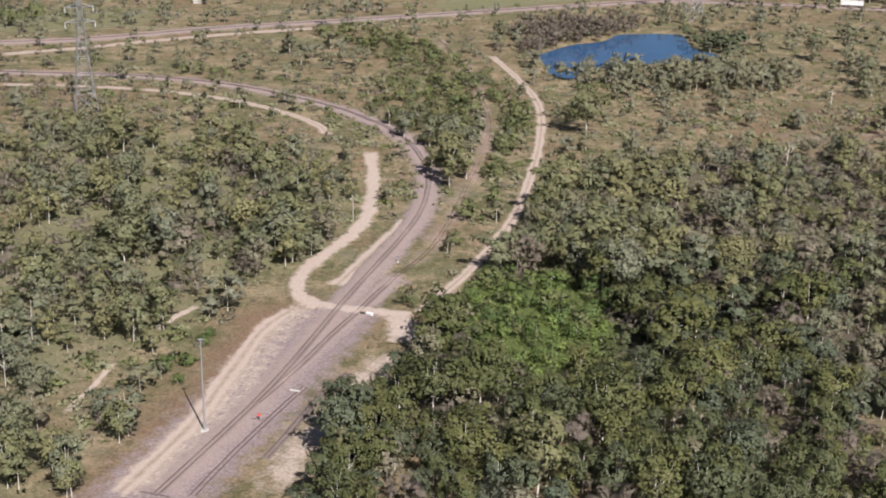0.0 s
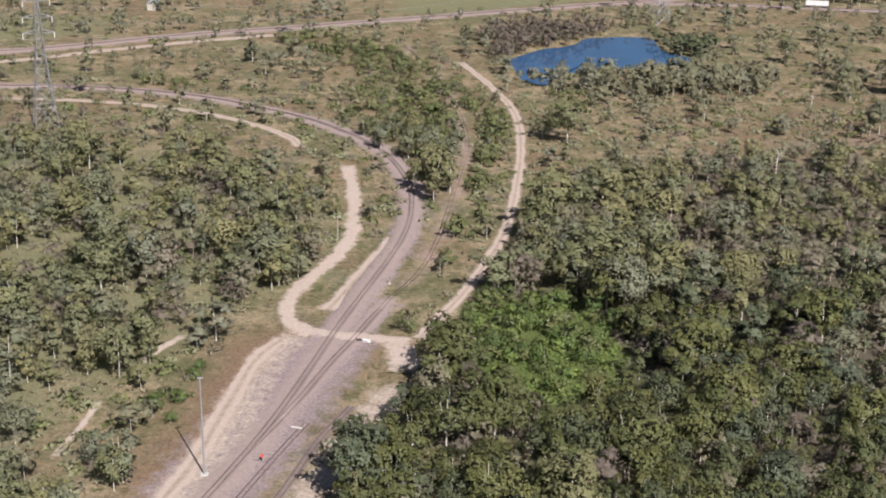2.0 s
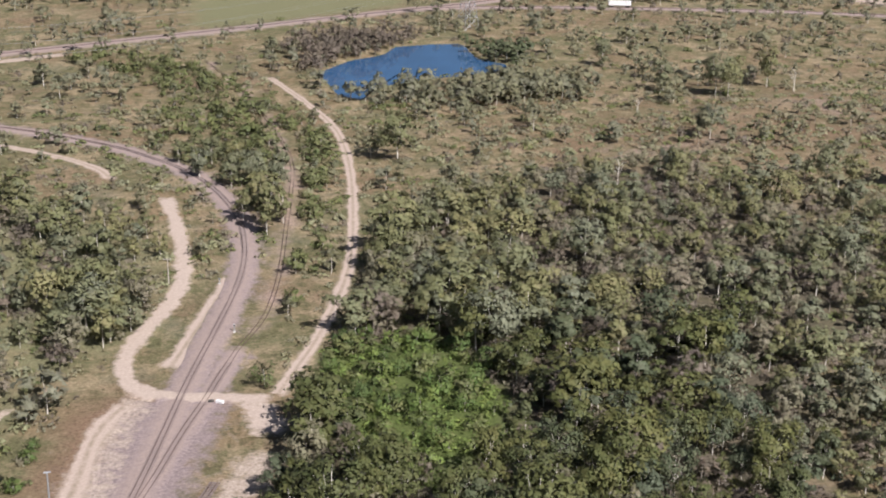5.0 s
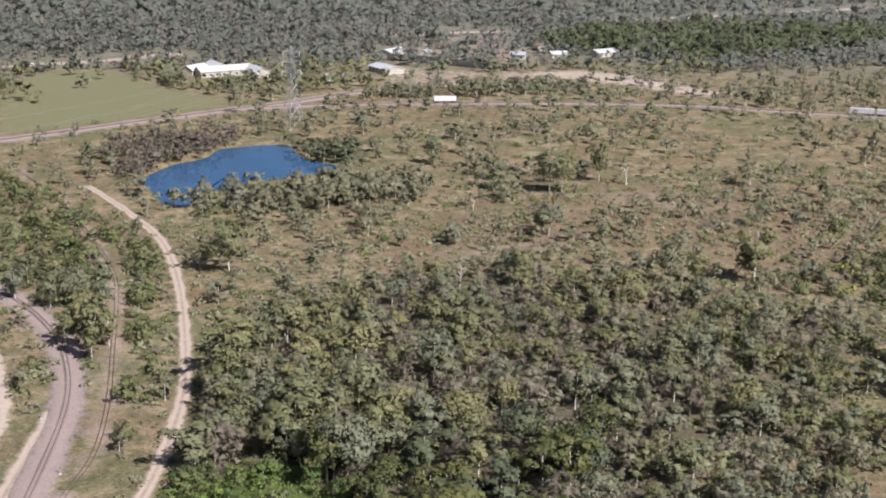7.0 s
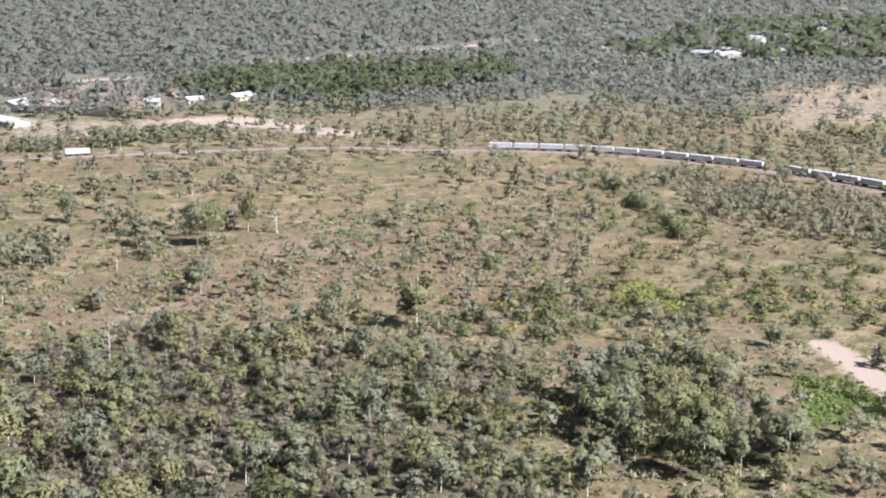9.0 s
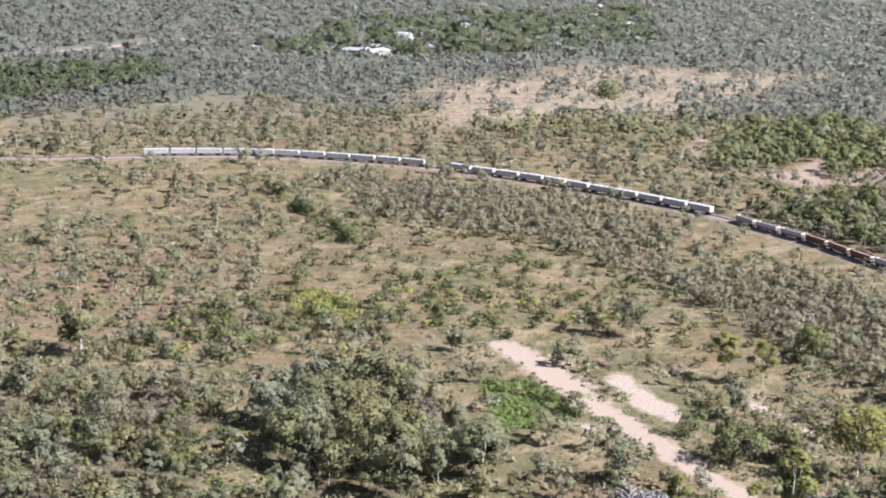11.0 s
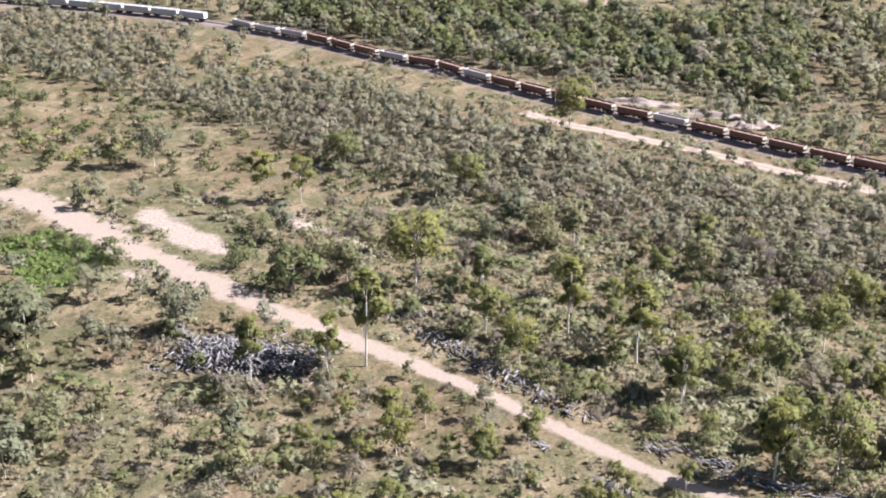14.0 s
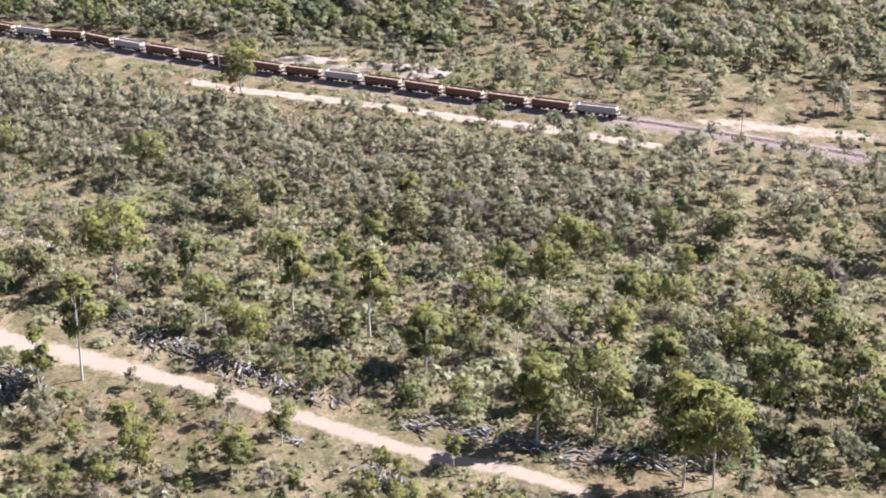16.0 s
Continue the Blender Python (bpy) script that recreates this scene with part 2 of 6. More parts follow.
TREES_BUSH = [(6.5, 405.6, 7.1), (3.1, 381.5, 5), (-8, 334.6, 5.4), (12.2, 349.1, 5.9), (362.8, 340.6, 5.1), (303.3, 291.9, 5.4), (280.3, 285.4, 6.6), (271.8, 314.6, 6.8), (272.1, 266.8, 11.7), (397.5, 165.4, 6.1), (386.5, 137.8, 5.9), (445.7, 111.7, 7.9), (414.3, 612.6, 5.1), (410.4, 585.4, 6.6), (392.4, 546.1, 6.2), (381.1, 521.4, 5.5), (367.9, 495.8, 7.1), (273.1, 494.1, 5.9), (310, 462.2, 7.4)]
YARD_BUSHES = [(-57.9, 295.1, 3.5), (-62.4, 292.1, 4), (-56.0, 307.5, 3), (-58.3, 285.8, 3), (-55.5, 313.4, 2.5)]
LUSH_BUSHES = [(11.5, 352.5, 5), (17.7, 357.0, 4), (28.6, 348.8, 5.5), (21.9, 334.4, 5), (12.2, 324.6, 4.5), (28.9, 323.3, 6), (37.9, 345.0, 6.5), (16.8, 317.5, 4.5), (32.4, 314.4, 5), (22.8, 314.1, 5.5), (8.5, 313.7, 4), (23.3, 300.7, 5), (37.5, 325.4, 6), (42.0, 335.1, 6), (6.9, 339.9, 3.5), (20.2, 344.4, 3.5)]
CURVE_GROVE = [(-14.7, 501.6, 11), (-5.3, 488.6, 12), (-9.9, 518.6, 10), (0.8, 461.1, 13), (-20.7, 520.6, 9), (7.4, 449.2, 11), (-3.9, 454.0, 10), (9.8, 483.2, 10), (2.8, 492.1, 12), (13.3, 507.0, 9), (-1.4, 514.7, 10)]
TREES_OPEN = [(170.4, 521.1, 13.5), (182.9, 453.3, 15.8), (194.2, 455.1, 11.7), (210.3, 448.1, 21.2), (171.7, 317.9, 15), (197.3, 333.7, 14.8), (199.2, 319.7, 9), (750.5, 642.8, 22)]
TREES_DEAD = [(234.9, 589.1, 10.2), (156.8, 562.4, 6.2)]
TREES_FRONT = [(210.5, 128.3, 22), (210.4, 123.4, 19.8), (250, 172.8, 12.2), (259.1, 144.4, 8), (227.2, 141.8, 18.8), (264.2, 111.7, 7.5), (330.4, 182.3, 9.8), (326.7, 169.6, 8.8), (243.4, 129, 12.8), (210, 217, 5.8), (210.5, 202.3, 9.5), (362.2, 294.3, 9.8), (251.4, 163.7, 6.8), (236, 149.3, 11.5), (275, 139.9, 6.5), (260.5, 135.7, 9.8), (214.2, 165.8, 6.8), (443.2, 124.4, 11), (448, 132.9, 11), (328, 291, 14.2), (349.5, 250.8, 13.2), (290, 207.4, 11.2)]
TREES_TALL = [(267.3, 200.7, 19.8), (241, 236.3, 22.7), (234, 241.6, 15.1), (224.4, 254.1, 16.2), (261.5, 184.6, 19.2), (249.7, 172.9, 13.7), (281.6, 224.6, 14.2), (222.6, 152, 18.1)]



# ---- plan helpers ----
def smooth(pts, step):
    """Catmull-Rom line through pts, sampled about every step metres."""
    p = [np.array(q, float) for q in pts]
    p = [2 * p[0] - p[1], *p, 2 * p[-1] - p[-2]]
    out = []
    for a, b, c, d in zip(p, p[1:], p[2:], p[3:]):
        n = max(1, int(np.linalg.norm(c - b) / 4))
        for i in range(n):
            s = i / n
            out.append(0.5 * (2 * b + (c - a) * s + (2 * a - 5 * b + 4 * c - d) * s ** 2 + (3 * b - a - 3 * c + d) * s ** 3))
    out = np.array(out + [p[-2]])
    for _ in range(2):
        out[1:-1] = (out[:-2] + 2 * out[1:-1] + out[2:]) / 4
    run = np.concatenate([[0], np.cumsum(np.linalg.norm(np.diff(out, axis=0), axis=1))])
    at = np.linspace(0, run[-1], max(2, int(run[-1] / step) + 1))
    return np.stack([np.interp(at, run, out[:, 0]), np.interp(at, run, out[:, 1])], 1)


def line_distance(xy, line):
    """Distance of every point to a polyline."""
    best = np.full(len(xy), 1e9)
    for a, b in zip(line, line[1:]):
        d = b - a
        s = np.clip(((xy - a) @ d) / max(d @ d, 1e-9), 0, 1)
        best = np.minimum(best, np.hypot(*(xy - a - s[:, None] * d).T))
    return best


def inside(xy, poly):
    poly = np.array(poly, float)
    hit = np.zeros(len(xy), bool)
    for (x0, y0), (x1, y1) in zip(poly, np.roll(poly, -1, 0)):
        cross = ((y0 > xy[:, 1]) != (y1 > xy[:, 1])) & (xy[:, 0] < (x1 - x0) * (xy[:, 1] - y0) / (y1 - y0 + 1e-12) + x0)
        hit ^= cross
    return hit


def cover(xy, poly, soft):
    """1 inside an outline, falling to 0 over soft metres across its edge."""
    poly = np.array(poly, float)
    d = line_distance(xy, np.vstack([poly, poly[:1]]))
    return np.clip(0.5 + np.where(inside(xy, poly), d, -d) / soft, 0, 1)


def wave(xy, size, seed=0):
    """Smooth random field of 0..1 with hills of about that size."""
    g = np.random.default_rng(seed)
    v = np.zeros(len(xy))
    for _ in range(7):
        a, ph, k = g.uniform(0, 6.28), g.uniform(0, 6.28), g.uniform(0.6, 1.7) * 6.28 / size
        v += np.sin((xy[:, 0] * math.cos(a) + xy[:, 1] * math.sin(a)) * k + ph)
    return np.clip(0.5 + v / 7, 0, 1)


# ---- mesh helpers ----
def mesh_from(name, verts, faces, mat, parent=None, label="", attrs=None, shade=False):
    """One mesh object from arrays of corners and faces."""
    me = bpy.data.meshes.new(name)
    verts, faces = np.asarray(verts, np.float32), np.asarray(faces, np.int32)
    k = faces.shape[1]
    me.vertices.add(len(verts))
    me.vertices.foreach_set("co", verts.ravel())
    me.loops.add(faces.size)
    me.loops.foreach_set("vertex_index", faces.ravel())
    me.polygons.add(len(faces))
    me.polygons.foreach_set("loop_start", np.arange(0, faces.size, k, dtype=np.int32))
    me.polygons.foreach_set("loop_total", np.full(len(faces), k, np.int32))
    for key, value in (attrs or {}).items():
        me.attributes.new(key, "FLOAT", "POINT").data.foreach_set("value", np.asarray(value, np.float32))
    me.update(calc_edges=True)
    me.validate()
    if shade:
        me.polygons.foreach_set("use_smooth", np.ones(len(faces), bool))
    me.materials.append(mat)
    ob = new(name, me)
    ob.parent = parent
    return tagged(ob, label)


def part(name, bm, mat, parent=None, label=""):
    me = bpy.data.meshes.new(name)
    bm.to_mesh(me)
    bm.free()
    me.materials.append(mat)
    ob = new(name, me)
    ob.parent = parent
    return tagged(ob, label)


def box(bm, size, at=(0, 0, 0), turn=(0, 0, 0), bevel=0.0):
    r = bmesh.ops.create_cube(bm, size=1)
    m = pose(*at, *turn) @ Matrix.Diagonal((*size, 1))
    bmesh.ops.transform(bm, matrix=m, verts=r["verts"])
    if bevel:
        edges = {e for v in r["verts"] for e in v.link_edges}
        bmesh.ops.bevel(bm, geom=list(edges), offset=bevel, segments=1, affect="EDGES")
    return bm


def rod(bm, a, b, r0, r1=None, n=6):
    """A tapered bar from a to b."""
    a, b = Vector(a), Vector(b)
    r = bmesh.ops.create_cone(bm, cap_ends=True, segments=n, radius1=r0, radius2=r0 if r1 is None else r1, depth=(b - a).length)
    bmesh.ops.transform(bm, matrix=Matrix.Translation((a + b) / 2) @ (b - a).to_track_quat("Z", "Y").to_matrix().to_4x4(), verts=r["verts"])
    return bm


# ---- materials ----
def material(name):
    m = bpy.data.materials.new(name)
    m.use_nodes = True
    nt = m.node_tree
    return m, nt, nt.nodes["Principled BSDF"]


def node(nt, kind, **kw):
    n = nt.nodes.new(kind)
    for k, v in kw.items():
        n.inputs[k].default_value = v
    return n


def noise_at(nt, scale, detail=4.0, rough=0.55, vec=None):
    n = node(nt, "ShaderNodeTexNoise", Scale=scale, Detail=detail, Roughness=rough)
    if vec is None:
        vec = nt.nodes.new("ShaderNodeNewGeometry").outputs["Position"]
    nt.links.new(vec, n.inputs["Vector"])
    return n.outputs["Fac"]


def ramp(nt, value, lo, hi, to_lo=0.0, to_hi=1.0):
    n = nt.nodes.new("ShaderNodeMapRange")
    for k, v in zip(("From Min", "From Max", "To Min", "To Max"), (lo, hi, to_lo, to_hi)):
        n.inputs[k].default_value = v
    nt.links.new(value, n.inputs["Value"])
    return n.outputs["Result"]


def calc(nt, op, a, b):
    n = nt.nodes.new("ShaderNodeMath")
    n.operation = op
    n.use_clamp = op in ("ADD", "SUBTRACT", "MULTIPLY")
    for i, v in enumerate((a, b)):
        if isinstance(v, (int, float)):
            n.inputs[i].default_value = v
        else:
            nt.links.new(v, n.inputs[i])
    return n.outputs[0]


def blend(nt, fac, a, b):
    n = nt.nodes.new("ShaderNodeMix")
    n.data_type = "RGBA"
    for i, v in ((0, fac), (6, a), (7, b)):
        if isinstance(v, (int, float)):
            n.inputs[i].default_value = v
        elif isinstance(v, tuple):
            n.inputs[i].default_value = (*v, 1)
        else:
            nt.links.new(v, n.inputs[i])
    return n.outputs[2]


def attribute(nt, name):
    n = nt.nodes.new("ShaderNodeAttribute")
    n.attribute_name = name
    return n.outputs["Fac"]


def bump(nt, bsdf, height, strength, distance):
    n = node(nt, "ShaderNodeBump", Strength=strength, Distance=distance)
    nt.links.new(height, n.inputs["Height"])
    nt.links.new(n.outputs["Normal"], bsdf.inputs["Normal"])


def soft_mask(nt, name, scale=0.35, width=0.5):
    """A mask of the plan with its edge broken up by noise."""
    n = nt.nodes.new("ShaderNodeMath")
    n.operation = "MULTIPLY_ADD"
    nt.links.new(noise_at(nt, scale, 5, 0.65), n.inputs[0])
    n.inputs[1].default_value = 1.6
    nt.links.new(attribute(nt, name), n.inputs[2])
    return ramp(nt, n.outputs[0], 1.3 - width / 2, 1.3 + width / 2)


DRY, STRAW, OLIVE, RUSSET = (0.23, 0.169, 0.104), (0.3, 0.237, 0.152), (0.1, 0.1, 0.048), (0.2, 0.132, 0.09)
GREENISH = (0.16, 0.148, 0.082)
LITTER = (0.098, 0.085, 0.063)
TUSSOCK = (0.068, 0.07, 0.036)
MEADOW = (0.183, 0.18, 0.101)
LUSHG, SANDC, SOIL, BALLAST = (0.095, 0.12, 0.04), (0.43, 0.352, 0.295), (0.335, 0.255, 0.212), (0.272, 0.217, 0.212)


# haze painted into the far ground, matched to the paled canopy
FAR_HAZE_FLOOR = (0.17, 0.172, 0.145)


def ground_look(nt):
    """Colour of the open ground: dry grass, green flushes, bare soil, sand and ballast where the plan has them,
    haze-grey far out.
    """
    col = blend(nt, ramp(nt, noise_at(nt, 0.018, 5, 0.6), 0.44, 0.56), DRY, GREENISH)
    col = blend(nt, ramp(nt, noise_at(nt, 0.045, 5, 0.65), 0.47, 0.58), col, STRAW)
    col = blend(nt, calc(nt, "MULTIPLY", ramp(nt, noise_at(nt, 0.024, 4, 0.6), 0.53, 0.64), 0.6), col, RUSSET)
    col = blend(nt, calc(nt, "MULTIPLY", ramp(nt, noise_at(nt, 0.12, 6, 0.75), 0.47, 0.58), 0.75), col, OLIVE)
    col = blend(nt, calc(nt, "MULTIPLY", ramp(nt, noise_at(nt, 0.42, 5, 0.7), 0.52, 0.61), 0.6), col, TUSSOCK)
    col = blend(nt, calc(nt, "MULTIPLY", ramp(nt, noise_at(nt, 0.3, 5, 0.7), 0.53, 0.62), 0.5), col, STRAW)
    col = blend(nt, soft_mask(nt, "russet", 0.1, 0.7), col, RUSSET)
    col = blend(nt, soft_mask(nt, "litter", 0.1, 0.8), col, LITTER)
    col = blend(nt, soft_mask(nt, "far_haze_floor", 0.05, 0.8), col, FAR_HAZE_FLOOR)
    col = blend(nt, soft_mask(nt, "meadow", 0.1, 0.7), col, MEADOW)
    col = blend(nt, soft_mask(nt, "lush", 0.2, 0.6), col, LUSHG)
    col = blend(nt, soft_mask(nt, "soil", 0.12, 0.5), col, SOIL)
    col = blend(nt, soft_mask(nt, "ballast", 0.3, 0.5), col, BALLAST)
    col = blend(nt, soft_mask(nt, "sand", 0.25, 0.4), col, SANDC)
    fine = noise_at(nt, 1.3, 6, 0.75)
    dark = nt.nodes.new("ShaderNodeMix")
    dark.data_type, dark.blend_type = "RGBA", "MULTIPLY"
    dark.inputs[0].default_value = 1.0
    nt.links.new(col, dark.inputs[6])
    tone = nt.nodes.new("ShaderNodeCombineColor")
    level = ramp(nt, fine, 0.3, 0.7, 0.55, 1.4)
    for i in range(3):
        nt.links.new(level, tone.inputs[i])
    nt.links.new(tone.outputs[0], dark.inputs[7])
    return dark.outputs[2], fine


def make_ground_material():
    m, nt, bsdf = material("dry_grassland")
    col, fine = ground_look(nt)
    nt.links.new(col, bsdf.inputs["Base Color"])
    bsdf.inputs["Roughness"].default_value = 0.95
    bsdf.inputs["Specular IOR Level"].default_value = 0.1
    bump(nt, bsdf, fine, 0.8, 0.35)
    return m


def make_track_material(name, rut, crown, ruts=True, wide=0.35):
    """A dirt road: packed wheel tracks, a rougher crown, and edges that break up into the grass."""
    m, nt, bsdf = material(name)
    col, fine = ground_look(nt)
    across = attribute(nt, "across")
    vary = noise_at(nt, 0.4, 5, 0.65)
    dirt = blend(nt, ramp(nt, noise_at(nt, 1.6, 6, 0.7), 0.35, 0.65), rut, tuple(c * 0.78 for c in rut))
    if ruts:
        n = nt.nodes.new("ShaderNodeMath")
        n.operation = "SUBTRACT"
        nt.links.new(across, n.inputs[0])
        n.inputs[1].default_value = 0.48
        a = nt.nodes.new("ShaderNodeMath")
        a.operation = "ABSOLUTE"
        nt.links.new(n.outputs[0], a.inputs[0])
        off = ramp(nt, a.outputs[0], 0.16, 0.42)
        dirt = blend(nt, calc(nt, "MULTIPLY", off, ramp(nt, vary, 0.35, 0.6, 0.25, 0.9)), dirt, crown)
    n = nt.nodes.new("ShaderNodeMath")
    n.operation = "MULTIPLY_ADD"
    nt.links.new(noise_at(nt, 0.28, 7, 0.72), n.inputs[0])
    n.inputs[1].default_value = 1.7
    nt.links.new(attribute(nt, "edge"), n.inputs[2])
    out = ramp(nt, n.outputs[0], 1.5 - wide / 2, 1.5 + wide / 2)
    nt.links.new(blend(nt, out, dirt, col), bsdf.inputs["Base Color"])
    bsdf.inputs["Roughness"].default_value = 0.95
    bsdf.inputs["Specular IOR Level"].default_value = 0.1
    bump(nt, bsdf, fine, 0.5, 0.15)
    return m


def make_leaf_material(name, colours, through=0.22, gaps=5.5, spread=0.12, dense=0.43):
    """Foliage: three leaf colours by tree and by spray, matt, with some light passing through."""
    m, nt, bsdf = material(name)
    rnd = nt.nodes.new("ShaderNodeNewGeometry").outputs["Random Per Island"]
    who = nt.nodes.new("ShaderNodeObjectInfo").outputs["Random"]
    tint = calc(nt, "FRACT", calc_open(nt, "ADD", attribute(nt, "tint"), who), 0)
    c = blend(nt, ramp(nt, tint, 0.0, 0.5), colours[0], colours[1])
    c = blend(nt, ramp(nt, tint, 0.5, 1.0), c, colours[2])
    v = nt.nodes.new("ShaderNodeHueSaturation")
    nt.links.new(c, v.inputs["Color"])
    nt.links.new(ramp(nt, rnd, 0, 1, 1 - spread, 1.01 + spread), v.inputs["Value"])
    nt.links.new(ramp(nt, noise_at(nt, 0.5, 2), 0.3, 0.7, 0.475, 0.515), v.inputs["Hue"])
    nt.links.new(v.outputs[0], bsdf.inputs["Base Color"])
    bsdf.inputs["Roughness"].default_value = 0.62
    bsdf.inputs["Specular IOR Level"].default_value = 0.25
    facing = nt.nodes.new("ShaderNodeAttribute")
    facing.attribute_name = "facing"
    turn = nt.nodes.new("ShaderNodeVectorTransform")
    turn.vector_type, turn.convert_from, turn.convert_to = "NORMAL", "OBJECT", "WORLD"
    nt.links.new(facing.outputs["Vector"], turn.inputs[0])
    nt.links.new(turn.outputs[0], bsdf.inputs["Normal"])
    tr = nt.nodes.new("ShaderNodeBsdfTranslucent")
    nt.links.new(v.outputs[0], tr.inputs["Color"])
    mix = nt.nodes.new("ShaderNodeMixShader")
    mix.inputs[0].default_value = through
    nt.links.new(bsdf.outputs[0], mix.inputs[1])
    nt.links.new(tr.outputs[0], mix.inputs[2])
    clear = nt.nodes.new("ShaderNodeBsdfTransparent")
    cut = nt.nodes.new("ShaderNodeMixShader")
    corner = nt.nodes.new("ShaderNodeAttribute")
    corner.attribute_name = "corner"
    sides = nt.nodes.new("ShaderNodeSeparateXYZ")
    nt.links.new(corner.outputs["Vector"], sides.inputs[0])
    rim = calc_open(nt, "MINIMUM", calc_open(nt, "MINIMUM", sides.outputs[0], sides.outputs[1]), sides.outputs[2])
    ragged = calc_open(nt, "SUBTRACT", noise_at(nt, gaps, 2, 0.6), rim)
    hole = ramp(nt, ragged, dense - 0.02, dense + 0.02)
    nt.links.new(hole, cut.inputs[0])
    nt.links.new(mix.outputs[0], cut.inputs[1])
    nt.links.new(clear.outputs[0], cut.inputs[2])
    nt.links.new(cut.outputs[0], nt.nodes["Material Output"].inputs["Surface"])
    return m


def calc_open(nt, op, a, b):
    n = nt.nodes.new("ShaderNodeMath")
    n.operation = op
    nt.links.new(a, n.inputs[0])
    nt.links.new(b, n.inputs[1])
    return n.outputs[0]


def make_plain(name, colour, rough=0.7, metal=0.0, vary=0.25, scale=2.0, other=None, amount=0.5):
    """Paint, timber, steel or stone: a base colour with stains and grain."""
    m, nt, bsdf = material(name)
    pos = nt.nodes.new("ShaderNodeTexCoord").outputs["Object"]
    big, small = noise_at(nt, scale * 0.25, 4, 0.6, pos), noise_at(nt, scale * 2.5, 5, 0.7, pos)
    c = blend(nt, calc(nt, "MULTIPLY", ramp(nt, big, 0.42, 0.68), amount), colour, other or tuple(x * 0.6 for x in colour))
    v = nt.nodes.new("ShaderNodeHueSaturation")
    nt.links.new(c, v.inputs["Color"])
    nt.links.new(ramp(nt, small, 0.3, 0.7, 1 - vary, 1 + vary), v.inputs["Value"])
    nt.links.new(v.outputs[0], bsdf.inputs["Base Color"])
    bsdf.inputs["Roughness"].default_value, bsdf.inputs["Metallic"].default_value = rough, metal
    bump(nt, bsdf, small, 0.2, 0.02)
    return m


def make_water(name, deep, rough):
    m, nt, bsdf = material(name)
    nt.links.new(blend(nt, ramp(nt, noise_at(nt, 0.05, 4, 0.6), 0.4, 0.65), deep, tuple(c * 0.8 for c in deep)), bsdf.inputs["Base Color"])
    bsdf.inputs["Roughness"].default_value, bsdf.inputs["IOR"].default_value = rough, 1.33
    bump(nt, bsdf, noise_at(nt, 0.9, 4, 0.6), 0.12, 0.1)
    return m


M_GROUND = make_ground_material()
M_ROAD = make_track_material("pale_packed_dirt", (0.49, 0.395, 0.335), (0.27, 0.22, 0.165))
M_FIRM_ROAD = make_track_material("firm_dirt_road", (0.49, 0.4, 0.34), (0.41, 0.335, 0.28), ruts=False)
M_WHITE_ROAD = make_track_material("white_sandy_road", (0.43, 0.345, 0.285), (0.33, 0.265, 0.21), ruts=False)
M_BALLAST = make_track_material("railway_ballast", (0.231, 0.194, 0.187), (0.174, 0.143, 0.125), ruts=False, wide=0.6)
M_RED_BALLAST = make_track_material("pinkish_ballast", (0.35, 0.275, 0.248), (0.187, 0.143, 0.125), ruts=False, wide=0.6)
M_WET_GUM = make_leaf_material("dark_gum_foliage", ((0.105, 0.126, 0.082), (0.1, 0.114, 0.045), (0.14, 0.146, 0.055)), gaps=3.9)
M_LIGHT_GUM = make_leaf_material("light_gum_foliage", ((0.2, 0.215, 0.076), (0.24, 0.242, 0.07), (0.18, 0.2, 0.08)), 0.28, gaps=3.9, spread=0.08)
M_GUM = make_leaf_material("gum_foliage", ((0.205, 0.219, 0.152), (0.195, 0.205, 0.103), (0.258, 0.248, 0.12)), 0.3, gaps=3.9, spread=0.08)
# thin grey-green leaves, their colour lightened further in place of distance haze
M_OPEN = make_leaf_material("thin_grey_green_foliage", ((0.258, 0.262, 0.19), (0.245, 0.248, 0.155), (0.285, 0.275, 0.17)), 0.42, gaps=3.9, dense=0.4, spread=0.08)
# dry far leaves, greyed and lightened with haze put into the colour
M_HAZED_FAR_DRY = make_leaf_material("hazed_far_dry_foliage", ((0.262, 0.248, 0.217), (0.248, 0.235, 0.195), (0.27, 0.25, 0.21)), 0.5, gaps=1.6, spread=0.05)
M_GREY = make_leaf_material("grey_scrub_foliage", ((0.305, 0.285, 0.205), (0.28, 0.27, 0.172), (0.305, 0.27, 0.205)), 0.42, dense=0.4, spread=0.08)
M_SAGE = make_leaf_material("sage_foliage", ((0.33, 0.332, 0.215), (0.285, 0.292, 0.165), (0.315, 0.285, 0.19)), 0.35, spread=0.06, dense=0.44)
M_BARE = make_leaf_material("dry_twigs", ((0.215, 0.18, 0.147), (0.19, 0.162, 0.127), (0.225, 0.19, 0.143)), 0.35, dense=0.35)
M_GREEN = make_leaf_material("green_bush_foliage", ((0.135, 0.162, 0.068), (0.175, 0.196, 0.078), (0.152, 0.168, 0.08)), 0.25, spread=0.08)
M_BRIGHT = make_leaf_material("bright_vine_foliage", ((0.16, 0.226, 0.063), (0.184, 0.252, 0.068), (0.143, 0.197, 0.063)))
M_BRIGHT_BUSH = make_leaf_material("lush_bush_foliage", ((0.105, 0.16, 0.05), (0.125, 0.18, 0.052), (0.095, 0.14, 0.05)))
M_YELLOW = make_leaf_material("yellow_green_foliage", ((0.31, 0.32, 0.09), (0.27, 0.285, 0.085), (0.31, 0.285, 0.1)), 0.3, spread=0.06)
